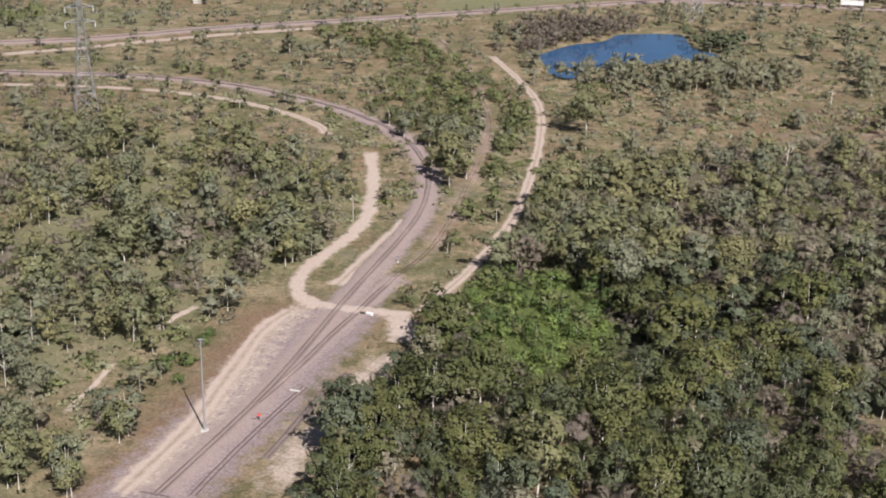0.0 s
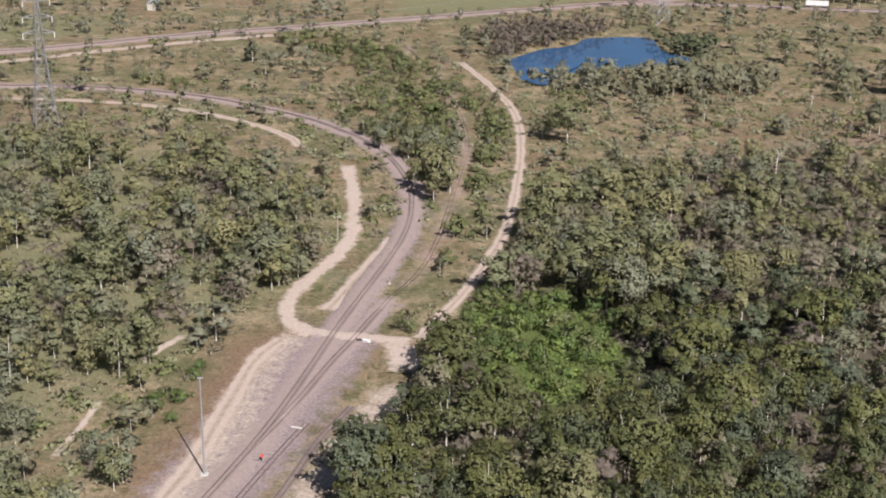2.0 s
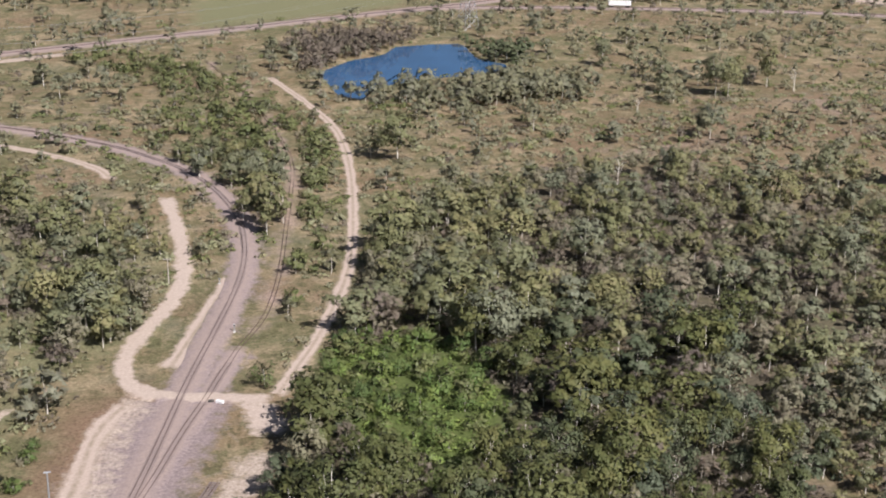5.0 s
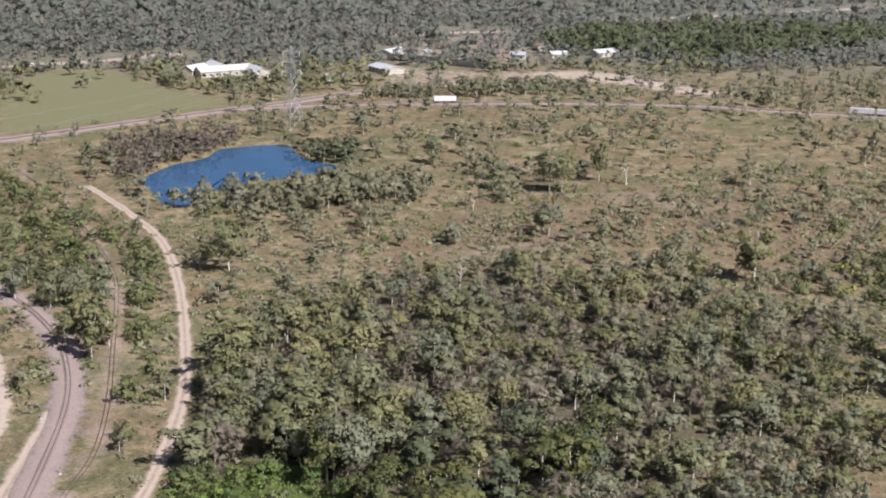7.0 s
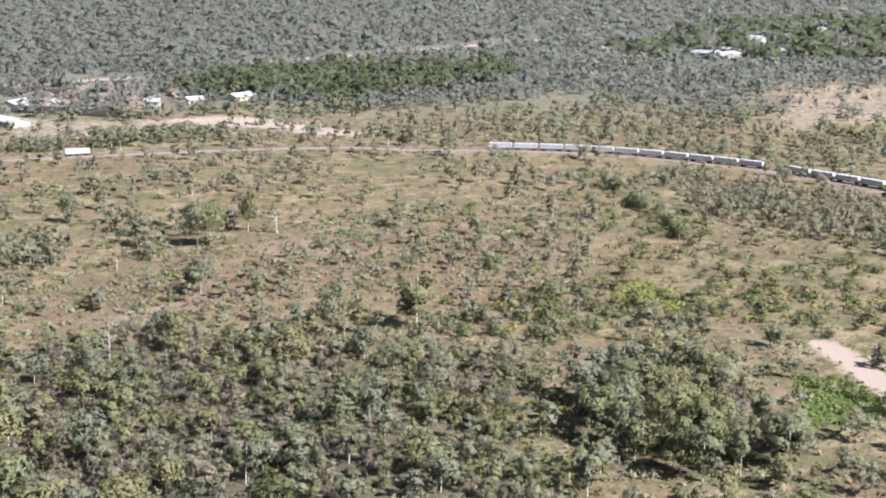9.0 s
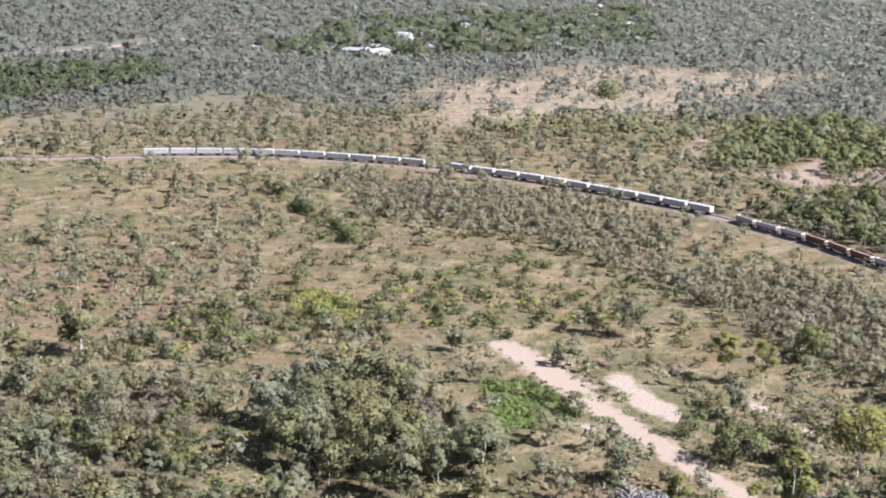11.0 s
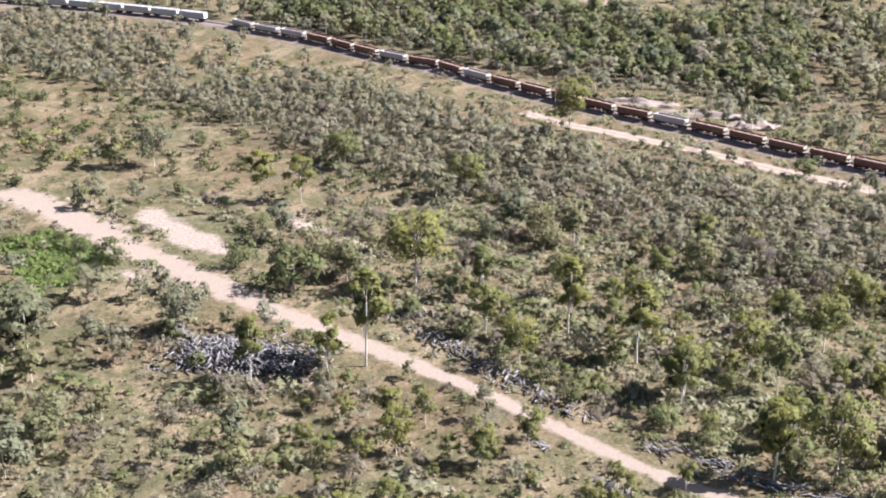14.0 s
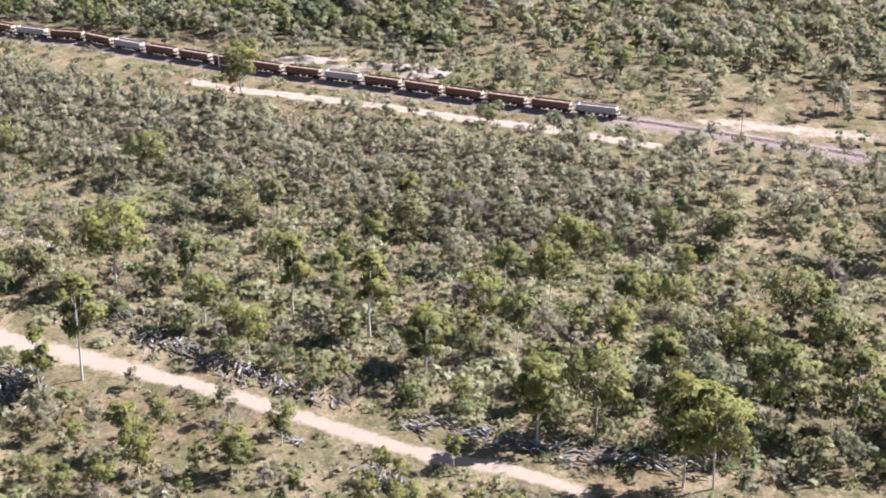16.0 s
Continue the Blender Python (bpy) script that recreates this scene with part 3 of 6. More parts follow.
# far leaf colour paled and blued to stand in for distance haze
M_HAZED_FAR = make_leaf_material("hazed_far_foliage", ((0.238, 0.255, 0.225), (0.232, 0.248, 0.205), (0.25, 0.258, 0.213)), 0.5, gaps=1.6, spread=0.05)
M_DARK = make_leaf_material("dark_tree_foliage", ((0.1, 0.122, 0.069), (0.118, 0.14, 0.069), (0.109, 0.118, 0.073)))
M_TUFT = make_leaf_material("dry_grass_blades", ((0.336, 0.28, 0.192), (0.28, 0.248, 0.152), (0.232, 0.224, 0.12)))
M_BARK = make_plain("pale_gum_bark", (0.66, 0.62, 0.56), 0.85, other=(0.4, 0.35, 0.3), amount=0.6)
M_TWIG = make_plain("bare_grey_twigs", (0.3, 0.265, 0.225), 0.9)
M_WATER = make_water("pond_water", (0.035, 0.095, 0.2), 0.06)
M_WATER_PIT = make_water("turquoise_pit_water", (0.045, 0.135, 0.215), 0.12)

# ---- ground ----
RAILS = [smooth(RAIL_CURVE, 3), smooth(RAIL_OLD, 3), smooth(RAIL_SIDE, 3), smooth(RAIL_SPUR, 3)]
MAIN_LINES = [smooth(LINE_WEST, 5), smooth(LINE_TRAIN, 5)]


def plan_masks(xy):
    """What covers the ground at each point of the plan, and how far painted haze greys it."""
    yard = line_distance(xy, np.array([(-58, 225), (-42, 275), (-30, 318), (-26, 332), (-14, 372)], float))
    rails = np.minimum(line_distance(xy, RAILS[0]), line_distance(xy, RAILS[1][:30]) * 1.4)
    main = np.minimum(line_distance(xy, MAIN_LINES[0]), line_distance(xy, MAIN_LINES[1]))
    ballast = np.clip(1.5 - yard / 11, 0, 1) * (xy[:, 1] < 330) + np.clip(1.45 - rails / 4.5, 0, 1) + 0.7 * np.clip(1.4 - main / 7, 0, 1)
    worn = line_distance(xy, np.array([(-57, 240), (-45, 285), (-40, 318), (-34, 334)], float))
    sand = np.maximum.reduce([0.6 * np.clip(1.25 - worn / 6.5, 0, 1), 0.75 * np.clip(1.3 - line_distance(xy, np.array([(-31, 243), (-28, 256), (-24, 268), (-18, 284), (-13, 300)], float)) / 6, 0, 1), cover(xy, SAND_A, 3), cover(xy, SAND_C, 3), 0.8 * cover(xy, SAND_FAR, 6), 0.45 * cover(xy, SAND_BAND, 25), 0.45 * cover(xy, PALE_FAR, 60),
                              0.75 * cover(xy, PALE_FAR2, 20), np.clip(1.4 - line_distance(xy, np.array(SAND_B)) / 2.2, 0, 1),
                              np.clip(1.3 - line_distance(xy, np.array(SAND_D)) / 1.5, 0, 1)])
    soil = np.maximum.reduce([*(0.95 * cover(xy, p, 16) for p in PITS), 0.6 * cover(xy, YARD, 30), 0.6 * cover(xy, DIRT_RED2, 40),
                              0.55 * cover(xy, DIRT_RED3, 40), 0.68 * np.clip(1.3 - line_distance(xy, np.array(RAIL_OLD[10:])) / 3.5, 0, 1),
                              ])
    lush = np.maximum.reduce([cover(xy, LUSH, 12), cover(xy, GREEN_PATCH, 5), 0.6 * cover(xy, POND, 12)])
    russet = np.maximum.reduce([0.5 * cover(xy, OPEN_MID, 120), 0.8 * np.clip(1.2 - line_distance(xy, np.array(ROAD_SERVICE)) / 14, 0, 1)])
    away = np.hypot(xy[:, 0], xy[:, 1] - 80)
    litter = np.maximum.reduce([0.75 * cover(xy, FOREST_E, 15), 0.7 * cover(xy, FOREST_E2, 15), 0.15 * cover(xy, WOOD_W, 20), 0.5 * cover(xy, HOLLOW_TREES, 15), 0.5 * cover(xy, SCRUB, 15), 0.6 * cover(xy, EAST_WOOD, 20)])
    # painted haze: ground greys with distance from the start of the flight
    far_haze_floor = np.clip((away - 800) / 300, 0, 0.85) * (1 - cover(xy, PALE_FAR, 80))
    return {"ballast": np.clip(ballast, 0, 1), "sand": sand, "soil": soil, "lush": lush, "meadow": np.maximum.reduce([cover(xy, FIELD, 25), 0.75 * cover(xy, LAWN, 25), 0.9 * cover(xy, YELLOW_PATCH, 6), 0.72 * cover(xy, WOOD_W, 30)]), "litter": litter, "far_haze_floor": far_haze_floor, "russet": russet}


def spaced(lo, hi, step, reach):
    """Even steps between lo and hi, then wider and wider ones out to the horizon."""
    mid = list(np.arange(lo, hi + step, step))
    out, d = [], step
    while not out or out[-1] < reach:
        d *= 1.22
        out.append((out[-1] if out else 0) + d)
    return np.array([lo - v for v in reversed(out)] + mid + [hi + v for v in out])


gx, gy = spaced(-220, 1020, 5.6, 4200), spaced(60, 1130, 5.6, 4200)
GX, GY = np.meshgrid(gx, gy)
gxy = np.stack([GX.ravel(), GY.ravel()], 1)
near = np.clip(1 - np.hypot(gxy[:, 0] - 160, gxy[:, 1] - 400) / 900, 0, 1)
gz = 0.25 * (wave(gxy, 22, 3) - 0.5) * near
for outline in (POND, QUARRY_POND):
    gz -= 1.3 * cover(gxy, outline, 7)
idx = np.arange(len(gxy)).reshape(len(gy), len(gx))
gf = np.stack([idx[:-1, :-1], idx[:-1, 1:], idx[1:, 1:], idx[1:, :-1]], -1).reshape(-1, 4)
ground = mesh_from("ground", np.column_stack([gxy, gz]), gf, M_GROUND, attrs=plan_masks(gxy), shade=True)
tagged(ground, "dry olive and straw grassland with bare patches", "ground", kind="structure")


def water(name, outline, z, mat, label):
    line = smooth([*outline, outline[0]], 3)[:-1]
    c = line.mean(0)
    n = len(line)
    rings = [c + (line - c) * s for s in (1.06, 0.6, 0.2)]
    v = np.vstack(rings + [c[None]])
    bm = bmesh.new()
    vs = [bm.verts.new((x, y, z)) for x, y in v]
    for r in range(2):
        for i in range(n):
            j = (i + 1) % n
            bm.faces.new((vs[r * n + i], vs[r * n + j], vs[(r + 1) * n + j], vs[(r + 1) * n + i]))
    for i in range(n):
        bm.faces.new((vs[2 * n + i], vs[2 * n + (i + 1) % n], vs[3 * n]))
    bmesh.ops.recalc_face_normals(bm, faces=bm.faces)
    if sum(f.normal.z for f in bm.faces) < 0:
        bmesh.ops.reverse_faces(bm, faces=bm.faces)
    tagged(part(name, bm, mat), label, "water", kind="structure")


water("water", POND, -0.55, M_WATER, "still blue pond with dark tree reflections")
water("water_pit", QUARRY_POND, -0.5, M_WATER_PIT, "turquoise water in an old quarry pit")

# ---- roads and track beds ----
ROADS = []


def ribbon(name, pts, half, mat, label, category, z=0.06, kind="structure", hump=0.0, step=2.5, clear=None, seed=1, taper=(1, 1)):
    """A strip of road or track bed that lies on the ground, with an uneven width."""
    line = smooth(pts, step)
    ROADS.append((line, half * 0.75 if clear is None else clear))
    tan = np.gradient(line, axis=0)
    tan /= np.linalg.norm(tan, axis=1)[:, None]
    nor = np.stack([-tan[:, 1], tan[:, 0]], 1)
    us = np.array([-1.35, -1.0, -0.7, -0.35, 0, 0.35, 0.7, 1.0, 1.35])
    wid = half * (0.85 + 0.3 * wave(line, 18, seed)) * np.interp(np.linspace(0, 1, len(line)), np.linspace(0, 1, len(taper)), taper)
    xy = line[:, None] + nor[:, None] * (us[None, :, None] * wid[:, None, None])
    n, k = len(line), len(us)
    xy = xy.reshape(-1, 2)
    zz = np.broadcast_to(z * (1 - (us / 1.4) ** 4) + hump * np.clip(1.2 - np.abs(us), 0, 0.6) / 0.6, (n, k)).ravel()
    zz = zz + 0.25 * (wave(xy, 22, 3) - 0.5) * np.clip(1 - np.hypot(xy[:, 0] - 160, xy[:, 1] - 400) / 900, 0, 1) + 0.03
    ends = np.minimum(np.arange(n), np.arange(n)[::-1]) * step
    fade = np.clip(1 - ends / 8, 0, 1)
    edge = np.maximum(np.abs(us)[None, :] * np.ones((n, 1)) * 0.75, 0.8 * fade[:, None])
    i = np.arange(n * k).reshape(n, k)
    f = np.stack([i[:-1, :-1], i[:-1, 1:], i[1:, 1:], i[1:, :-1]], -1).reshape(-1, 4)
    at = {**plan_masks(xy), "edge": edge.ravel(), "across": np.broadcast_to(np.abs(us), (n, k)).ravel()}
    ob = mesh_from(name, np.column_stack([xy, zz]), f[:, ::-1], mat, attrs=at, shade=True)
    if ob.data.polygons[0].normal.z < 0:
        ob.data.flip_normals()
    return tagged(ob, label, category, kind=kind)


ribbon("road_service", ROAD_SERVICE, 2.8, M_ROAD, "pale sandy two-wheel service track beside the railway", "road", seed=2)
ribbon("road_loop", ROAD_LOOP, 2.5, M_FIRM_ROAD, "pale packed dirt road curving over the rails", "road", z=0.3, seed=3)
ribbon("road_loop_end", ROAD_LOOP_END, 3.6, M_FIRM_ROAD, "pale dirt turning place beside the trees", "road", z=0.27, seed=4)
ribbon("road_trail", TRAIL, 2.0, M_ROAD, "narrow pale dirt trail with two wheel ruts", "road", seed=5)
ribbon("road_railside", ROAD_RAILSIDE, 2.6, M_ROAD, "pale sandy strip along the ballast", "road", seed=6)
ribbon("road_fence", ROAD_FENCE, 2.4, M_ROAD, "pale dirt road beside the curving railway", "road", seed=7)
ribbon("road_north", ROAD_NORTH, 3.5, M_ROAD, "straight grey gravel road", "road", seed=8)
ribbon("road_white", ROAD_WHITE, 3.4, M_WHITE_ROAD, "white sandy dirt road through open woodland", "road", seed=9, clear=3.2, taper=(1.5, 1.85, 1.55, 1.05, 0.7, 0.6, 0.5))
ribbon("road_trainside", ROAD_TRAINSIDE, 3.2, M_ROAD, "pale dirt road beside the railway line", "road", seed=10)
ribbon("footpath", [(-79.7, 270), (-76.7, 283), (-75.3, 297)], 1.0, M_FIRM_ROAD, "narrow washed-out pale path in the grass", "path", seed=15)
ribbon("footpath_upper", [(-69.5, 317), (-66, 326), (-61, 334)], 1.1, M_FIRM_ROAD, "narrow washed-out pale path in the grass", "path", seed=16)
ribbon("road_far", ROAD_FAR, 9, M_WHITE_ROAD, "pale road through distant woods", "road", seed=11)
ribbon("road_highway", ROAD_HWY, 8, M_WHITE_ROAD, "pale highway beyond the green field", "road", seed=12)
ribbon("road_highway_east", ROAD_HWY2, 8, M_WHITE_ROAD, "pale highway behind the buildings", "road", seed=13)
ribbon("road_yard", ROAD_YARD, 6, M_WHITE_ROAD, "pale road into the works yard", "road", seed=14)


# ---- plants ----
def sprays(g, centres, out, sizes, up=0.25, loose=0.5, uneven=0.15):
    """Small bent leaf sprays: a pointed blade of two triangles at each centre, roughly facing out of the crown."""
    n = len(centres)
    face = out + g.normal(size=(n, 3)) * loose + np.array((0, 0, 0.05))
    face /= np.linalg.norm(face, axis=1)[:, None]
    d = np.cross(face, g.normal(size=(n, 3)) * np.array((1, 1, 0.5)))
    d /= np.linalg.norm(d, axis=1)[:, None] + 1e-9
    e = np.cross(face, d)
    s = sizes[:, None] * 1.34
    fold = face * s * 0.16
    w = g.uniform(0.34, 0.6, (n, 1))
    j = g.uniform(0.6, 1.1, (3, n, 1))
    v = np.stack([centres + (-d * 0.45 * j[0] - e * w) * s - fold, centres + (-d * 0.4 + e * w * j[1]) * s - fold, centres + d * 0.75 * j[2] * s], 1)
    soft = out + g.normal(size=(n, 3)) * uneven + np.array((0, 0, up))
    soft /= np.linalg.norm(soft, axis=1)[:, None]
    return np.concatenate([v.reshape(-1, 3), np.repeat(soft, 3, 0)], 1)


def limb(points, radii, n=5):
    """A tube through points, as corners and triangles."""
    v, f = [], []
    for p, r in zip(points, radii):
        for i in range(n):
            a = 6.2832 * i / n
            v.append((p[0] + math.cos(a) * r, p[1] + math.sin(a) * r, p[2]))
    for k in range(len(points) - 1):
        for i in range(n):
            a, b = k * n + i, k * n + (i + 1) % n
            f += [(a, b, b + n), (a, b + n, a + n)]
    return np.array(v), np.array(f)


def grow(seed, height, spread, lobes, leaves, size, low=0.42, sides=5, clumps=3, up=0.25):
    """One tree: trunk with limbs to several lobes, each a few domed leaf clumps with gaps between. Returns wood corners, wood faces, leaf corners."""
    g = np.random.default_rng(seed)
    lean = g.normal(0, 0.035, 2) * height
    cs, rs, heads = [], [], []
    for i in range(lobes):
        a = i * 2.4 + g.uniform(-0.6, 0.6)
        u = (i + g.uniform(0.1, 0.9)) / lobes
        up_at = low + (0.93 - low) * u
        wide = math.sin(math.pi * (0.2 + 0.68 * u)) ** 0.7
        r = spread * wide * g.uniform(0.3, 0.82)
        big = spread * g.uniform(0.36, 0.54) * (0.6 + 0.4 * wide)
        head = np.array((lean[0] * up_at + math.cos(a) * r, lean[1] * up_at + math.sin(a) * r, height * up_at - big * 0.3))
        heads.append(head)
        for _ in range(clumps):
            d = g.normal(size=3)
            d[2] = abs(d[2]) * 0.8 - 0.12
            d /= np.linalg.norm(d)
            cs.append(head + d * big * g.uniform(0.3, 0.75))
            rs.append(big * g.uniform(0.5, 0.8) * (1.5 if clumps == 1 else 1.2 if clumps == 2 else 1))
    cs, rs = np.array(cs), np.array(rs)
    which = g.choice(len(cs), leaves, p=rs ** 2 / (rs ** 2).sum())
    d = g.normal(size=(leaves, 3))
    d /= np.linalg.norm(d, axis=1)[:, None]
    d[:, 2] = np.where(d[:, 2] < -0.55, -d[:, 2], d[:, 2])
    shell = g.uniform(0.6, 1.0, leaves) * (1 + 0.1 * g.normal(size=leaves))
    c = cs[which] + d * (rs[which] * shell)[:, None]
    middle = np.array((lean[0] * 0.6, lean[1] * 0.6, height * (low + 0.35 * (1 - low))))
    outward = cs[which] - middle
    outward /= np.linalg.norm(outward, axis=1)[:, None] + 1e-9
    leaf = sprays(g, c, 0.75 * d + 0.7 * outward, size * g.uniform(0.6, 1.45, leaves), up)
    base = 0.0098 * height
    top = (lean[0] * 0.8, lean[1] * 0.8, height * 0.8)
    wood, faces = limb([(0, 0, -0.05 * height), (lean[0] * 0.25 + g.normal(0, 0.012) * height, lean[1] * 0.25, height * 0.3), top], [base * 1.25, base * 0.85, base * 0.25], sides)
    ws, fs, k = [wood], [faces], len(wood)
    for i in range(0, lobes, {5: 1, 4: 3, 3: 5}[sides]):
        s = g.uniform(0.25, 0.55)
        start = np.array((lean[0] * s, lean[1] * s, height * s))
        mid = (start + heads[i]) / 2 + (0, 0, -0.04 * height)
        w, f = limb([start, mid, heads[i]], [base * 0.5, base * 0.35, base * 0.12], max(3, sides - 1)) if sides > 3 else limb([start, heads[i]], [base * 0.5, base * 0.15], 3)
        ws.append(w), fs.append(f + k)
        k += len(w)
    return np.vstack(ws), np.vstack(fs), leaf


def mound(seed, wide, n, size):
    """A low spreading shrub: irregular leafy lumps that reach the ground, one unit high."""
    g = np.random.default_rng(seed)
    k = 8
    a, r = np.arange(k) * 2.4 + g.uniform(-0.5, 0.5, k), wide * np.sqrt(np.linspace(0.02, 0.75, k))
    rs = g.uniform(0.38, 0.6, k) * (1.05 - 0.45 * r / wide)
    cs = np.stack([np.cos(a) * r, np.sin(a) * r, np.maximum(0.12, 0.62 - 0.5 * r / wide) * g.uniform(0.7, 1.1, k)], 1)
    which = g.choice(k, n, p=rs ** 2 / (rs ** 2).sum())
    d = g.normal(size=(n, 3))
    d /= np.linalg.norm(d, axis=1)[:, None]
    d[:, 2] = np.abs(d[:, 2])
    c = cs[which] + d * (rs[which] * g.uniform(0.7, 1.1, n))[:, None]
    return sprays(g, c, d, size * g.uniform(0.6, 1.4, n), 0.9, 0.25, 0.07)


def blades(n):
    return np.arange(n * 3, dtype=np.int32).reshape(-1, 3)


def leaves(ob, normals):
    """Stores which way each leaf spray of a crown faces, for its shading."""
    ob.data.attributes.new("facing", "FLOAT_VECTOR", "POINT").data.foreach_set("vector", np.ascontiguousarray(normals, np.float32).ravel())
    n = len(ob.data.vertices)
    ob.data.attributes.new("corner", "FLOAT_VECTOR", "POINT").data.foreach_set("vector", np.tile(np.eye(3, dtype=np.float32), (n // 3, 1)).ravel())
    return ob


def plant(name, spec, leaf_mat, label, category, group, bark=None):
    """A tree or bush as a thing of its own: an Empty at its foot, trunk and crown under it."""
    wood, wf, leaf = spec
    root = tagged(new(name), label, category, group)
    mesh_from("trunk", wood, wf, bark or M_BARK, root, shade=True)
    leaves(mesh_from("crown", leaf[:, :3], blades(len(leaf) // 3), leaf_mat, root), leaf[:, 3:])
    return root


class Thicket:
    """Many plants gathered into one mesh of leaves and one of wood."""

    def __init__(self):
        self.leaf, self.tint, self.wood, self.face, self.count = [], [], [], [], 0

    def add(self, kinds, xy, heights, seed):
        g = np.random.default_rng(seed)
        pick, turn = g.integers(0, len(kinds), len(xy)), g.uniform(0, 6.2832, len(xy))
        wide, tint = g.uniform(0.95, 1.45, len(xy)), g.uniform(0, 1, len(xy))
        for i, (p, h) in enumerate(zip(xy, heights)):
            wood, wf, leaf = kinds[pick[i]]
            c, s = math.cos(turn[i]) * h * wide[i], math.sin(turn[i]) * h * wide[i]
            m = np.array(((c, s, 0), (-s, c, 0), (0, 0, h)))
            turned = np.array(((math.cos(turn[i]), math.sin(turn[i]), 0), (-math.sin(turn[i]), math.cos(turn[i]), 0), (0, 0, 1)))
            self.leaf.append(np.concatenate([leaf[:, :3] @ m + (*p, 0), leaf[:, 3:] @ turned], 1))
            self.tint.append(np.full(len(leaf), tint[i]))
            if wood is not None:
                self.wood.append(wood @ m + (*p, 0))
                self.face.append(wf + self.count)
                self.count += len(wood)

    def build(self, name, mat, label, category, bark=None):
        if not self.leaf:
            return
        leaf = np.vstack(self.leaf)
        root = tagged(new(name), label, category, kind="stuff")
        ob = mesh_from("foliage", leaf[:, :3], blades(len(leaf) // 3), mat, root, attrs={"tint": np.concatenate(self.tint)})
        tagged(leaves(ob, leaf[:, 3:]), kind="stuff")
        if self.wood:
            tagged(mesh_from("trunks", np.vstack(self.wood), np.vstack(self.face), bark or M_BARK, root), kind="stuff")


# unit-height kinds, scaled when they are set out
SHAPES = [(0.36, 9, 0.3), (0.42, 11, 0.34), (0.3, 8, 0.26), (0.47, 12, 0.4), (0.33, 9, 0.24), (0.39, 10, 0.3)]
FINE_GUM = [grow(30 + i, 1, s, b + 3, 1350, 0.042, lo, clumps=4) for i, (s, b, lo) in enumerate(SHAPES)]
NEAR_GUM = [grow(10 + i, 1, s, b, 600, 0.057, lo, 4, 4) for i, (s, b, lo) in enumerate(SHAPES)]
TALL_GUM = [grow(50 + i, 1, s, b, 1500, 0.033, lo, clumps=4) for i, (s, b, lo) in enumerate([(0.22, 9, 0.42), (0.26, 10, 0.48), (0.29, 11, 0.4), (0.21, 8, 0.45)])]
OPEN_GUM = [grow(60 + i, 1, s, b, 1550, 0.034, lo, clumps=4) for i, (s, b, lo) in enumerate([(0.3, 10, 0.4), (0.34, 11, 0.36), (0.26, 9, 0.44), (0.37, 12, 0.42), (0.31, 10, 0.34)])]
MID_GUM = [grow(70 + i, 1, s, b - 3, 96, 0.135, lo, 3, 2, 0.5) for i, (s, b, lo) in enumerate(SHAPES)]
SCRUB_TREE = [grow(90 + i, 1, s, b, 84, 0.13, lo, 3, 2, 0.5) for i, (s, b, lo) in enumerate([(0.4, 6, 0.4), (0.47, 6, 0.45), (0.36, 5, 0.4), (0.44, 6, 0.38)])]
SHRUB = [(None, None, mound(110 + i, s, 48, 0.35)) for i, s in enumerate((1.0, 1.3, 0.85, 1.5))]
MIDFAR_TREE = [(None, None, grow(120 + i, 1, s, 6, 40, 0.2, 0.25, 3, 1, up=0.9)[2]) for i, s in enumerate((0.45, 0.52, 0.4, 0.5))]
FAR_TREE = [(None, None, grow(130 + i, 1, s, 5, 20, 0.29, 0.25, 3, 1, up=3.0)[2]) for i, s in enumerate((0.5, 0.6, 0.46, 0.55))]
FAR_CLUMP = [(None, None, grow(140 + i, 1, s, 5, 15, 0.5, 0.25, 3, 1, up=3.0)[2]) for i, s in enumerate((0.9, 1.05, 0.8))]
LIGHT_BUSH = [grow(160 + i, 1, s, 7, 200, 0.13, 0.2, 3, 3) for i, s in enumerate((0.7, 0.85, 0.95))]
DENSE_BUSH = [grow(150 + i, 1, s, 9, 760, 0.068, 0.22, 4, 3) for i, s in enumerate((0.62, 0.72, 0.8))]

rng = np.random.default_rng(7)
STACKS = [(np.array(WIND_A), 2.0), (np.array(WIND_B), 2.3), (np.array(LOGPILE), 6.5), (np.array([(309, 322), (300, 308), (288, 294)], float), 6.0)]
CLEAR = [(RAILS[0], 3.2), (RAILS[1][RAILS[1][:, 1] < 385], 3.0), (RAILS[1][(RAILS[1][:, 1] > 384) & (RAILS[1][:, 1] < 560)], 3.6)] + [(line, 2.6) for line in RAILS[2:]] + [(line, 6.0) for line in MAIN_LINES] + STACKS
CLEAR += [(smooth(p, 10), r) for p, r in ((ROAD_HWY, 20), (ROAD_HWY2, 20), (ROAD_FAR, 20), (ROAD_YARD, 10))]
CLEAR += [(np.array([(-33, 236), (-31, 243), (-28, 256), (-24, 268), (-18, 284), (-13, 300), (-5, 318)], float), 6.5), (np.array([*QUARRY_POND, QUARRY_POND[0]], float), 14.0)]


HOMESTEAD = [(133, 941, 34, 12), (152, 934, 22, 100), (132, 958, 20, 100), (117, 949, 16, 40)]
BUILT = [(x, y, 0.55 * lx) for x, y, lx, _ in HOMESTEAD + YARD_HOUSES + VILLAGE] + [(193, 901, 8), (225, 795, 10), (133, 926, 12), (150, 920, 9), (112, 938, 9)]
BUILT += [(x - 0.3 * lx, y - 0.6 * lx, 0.5 * lx) for x, y, lx, _ in YARD_HOUSES + VILLAGE]


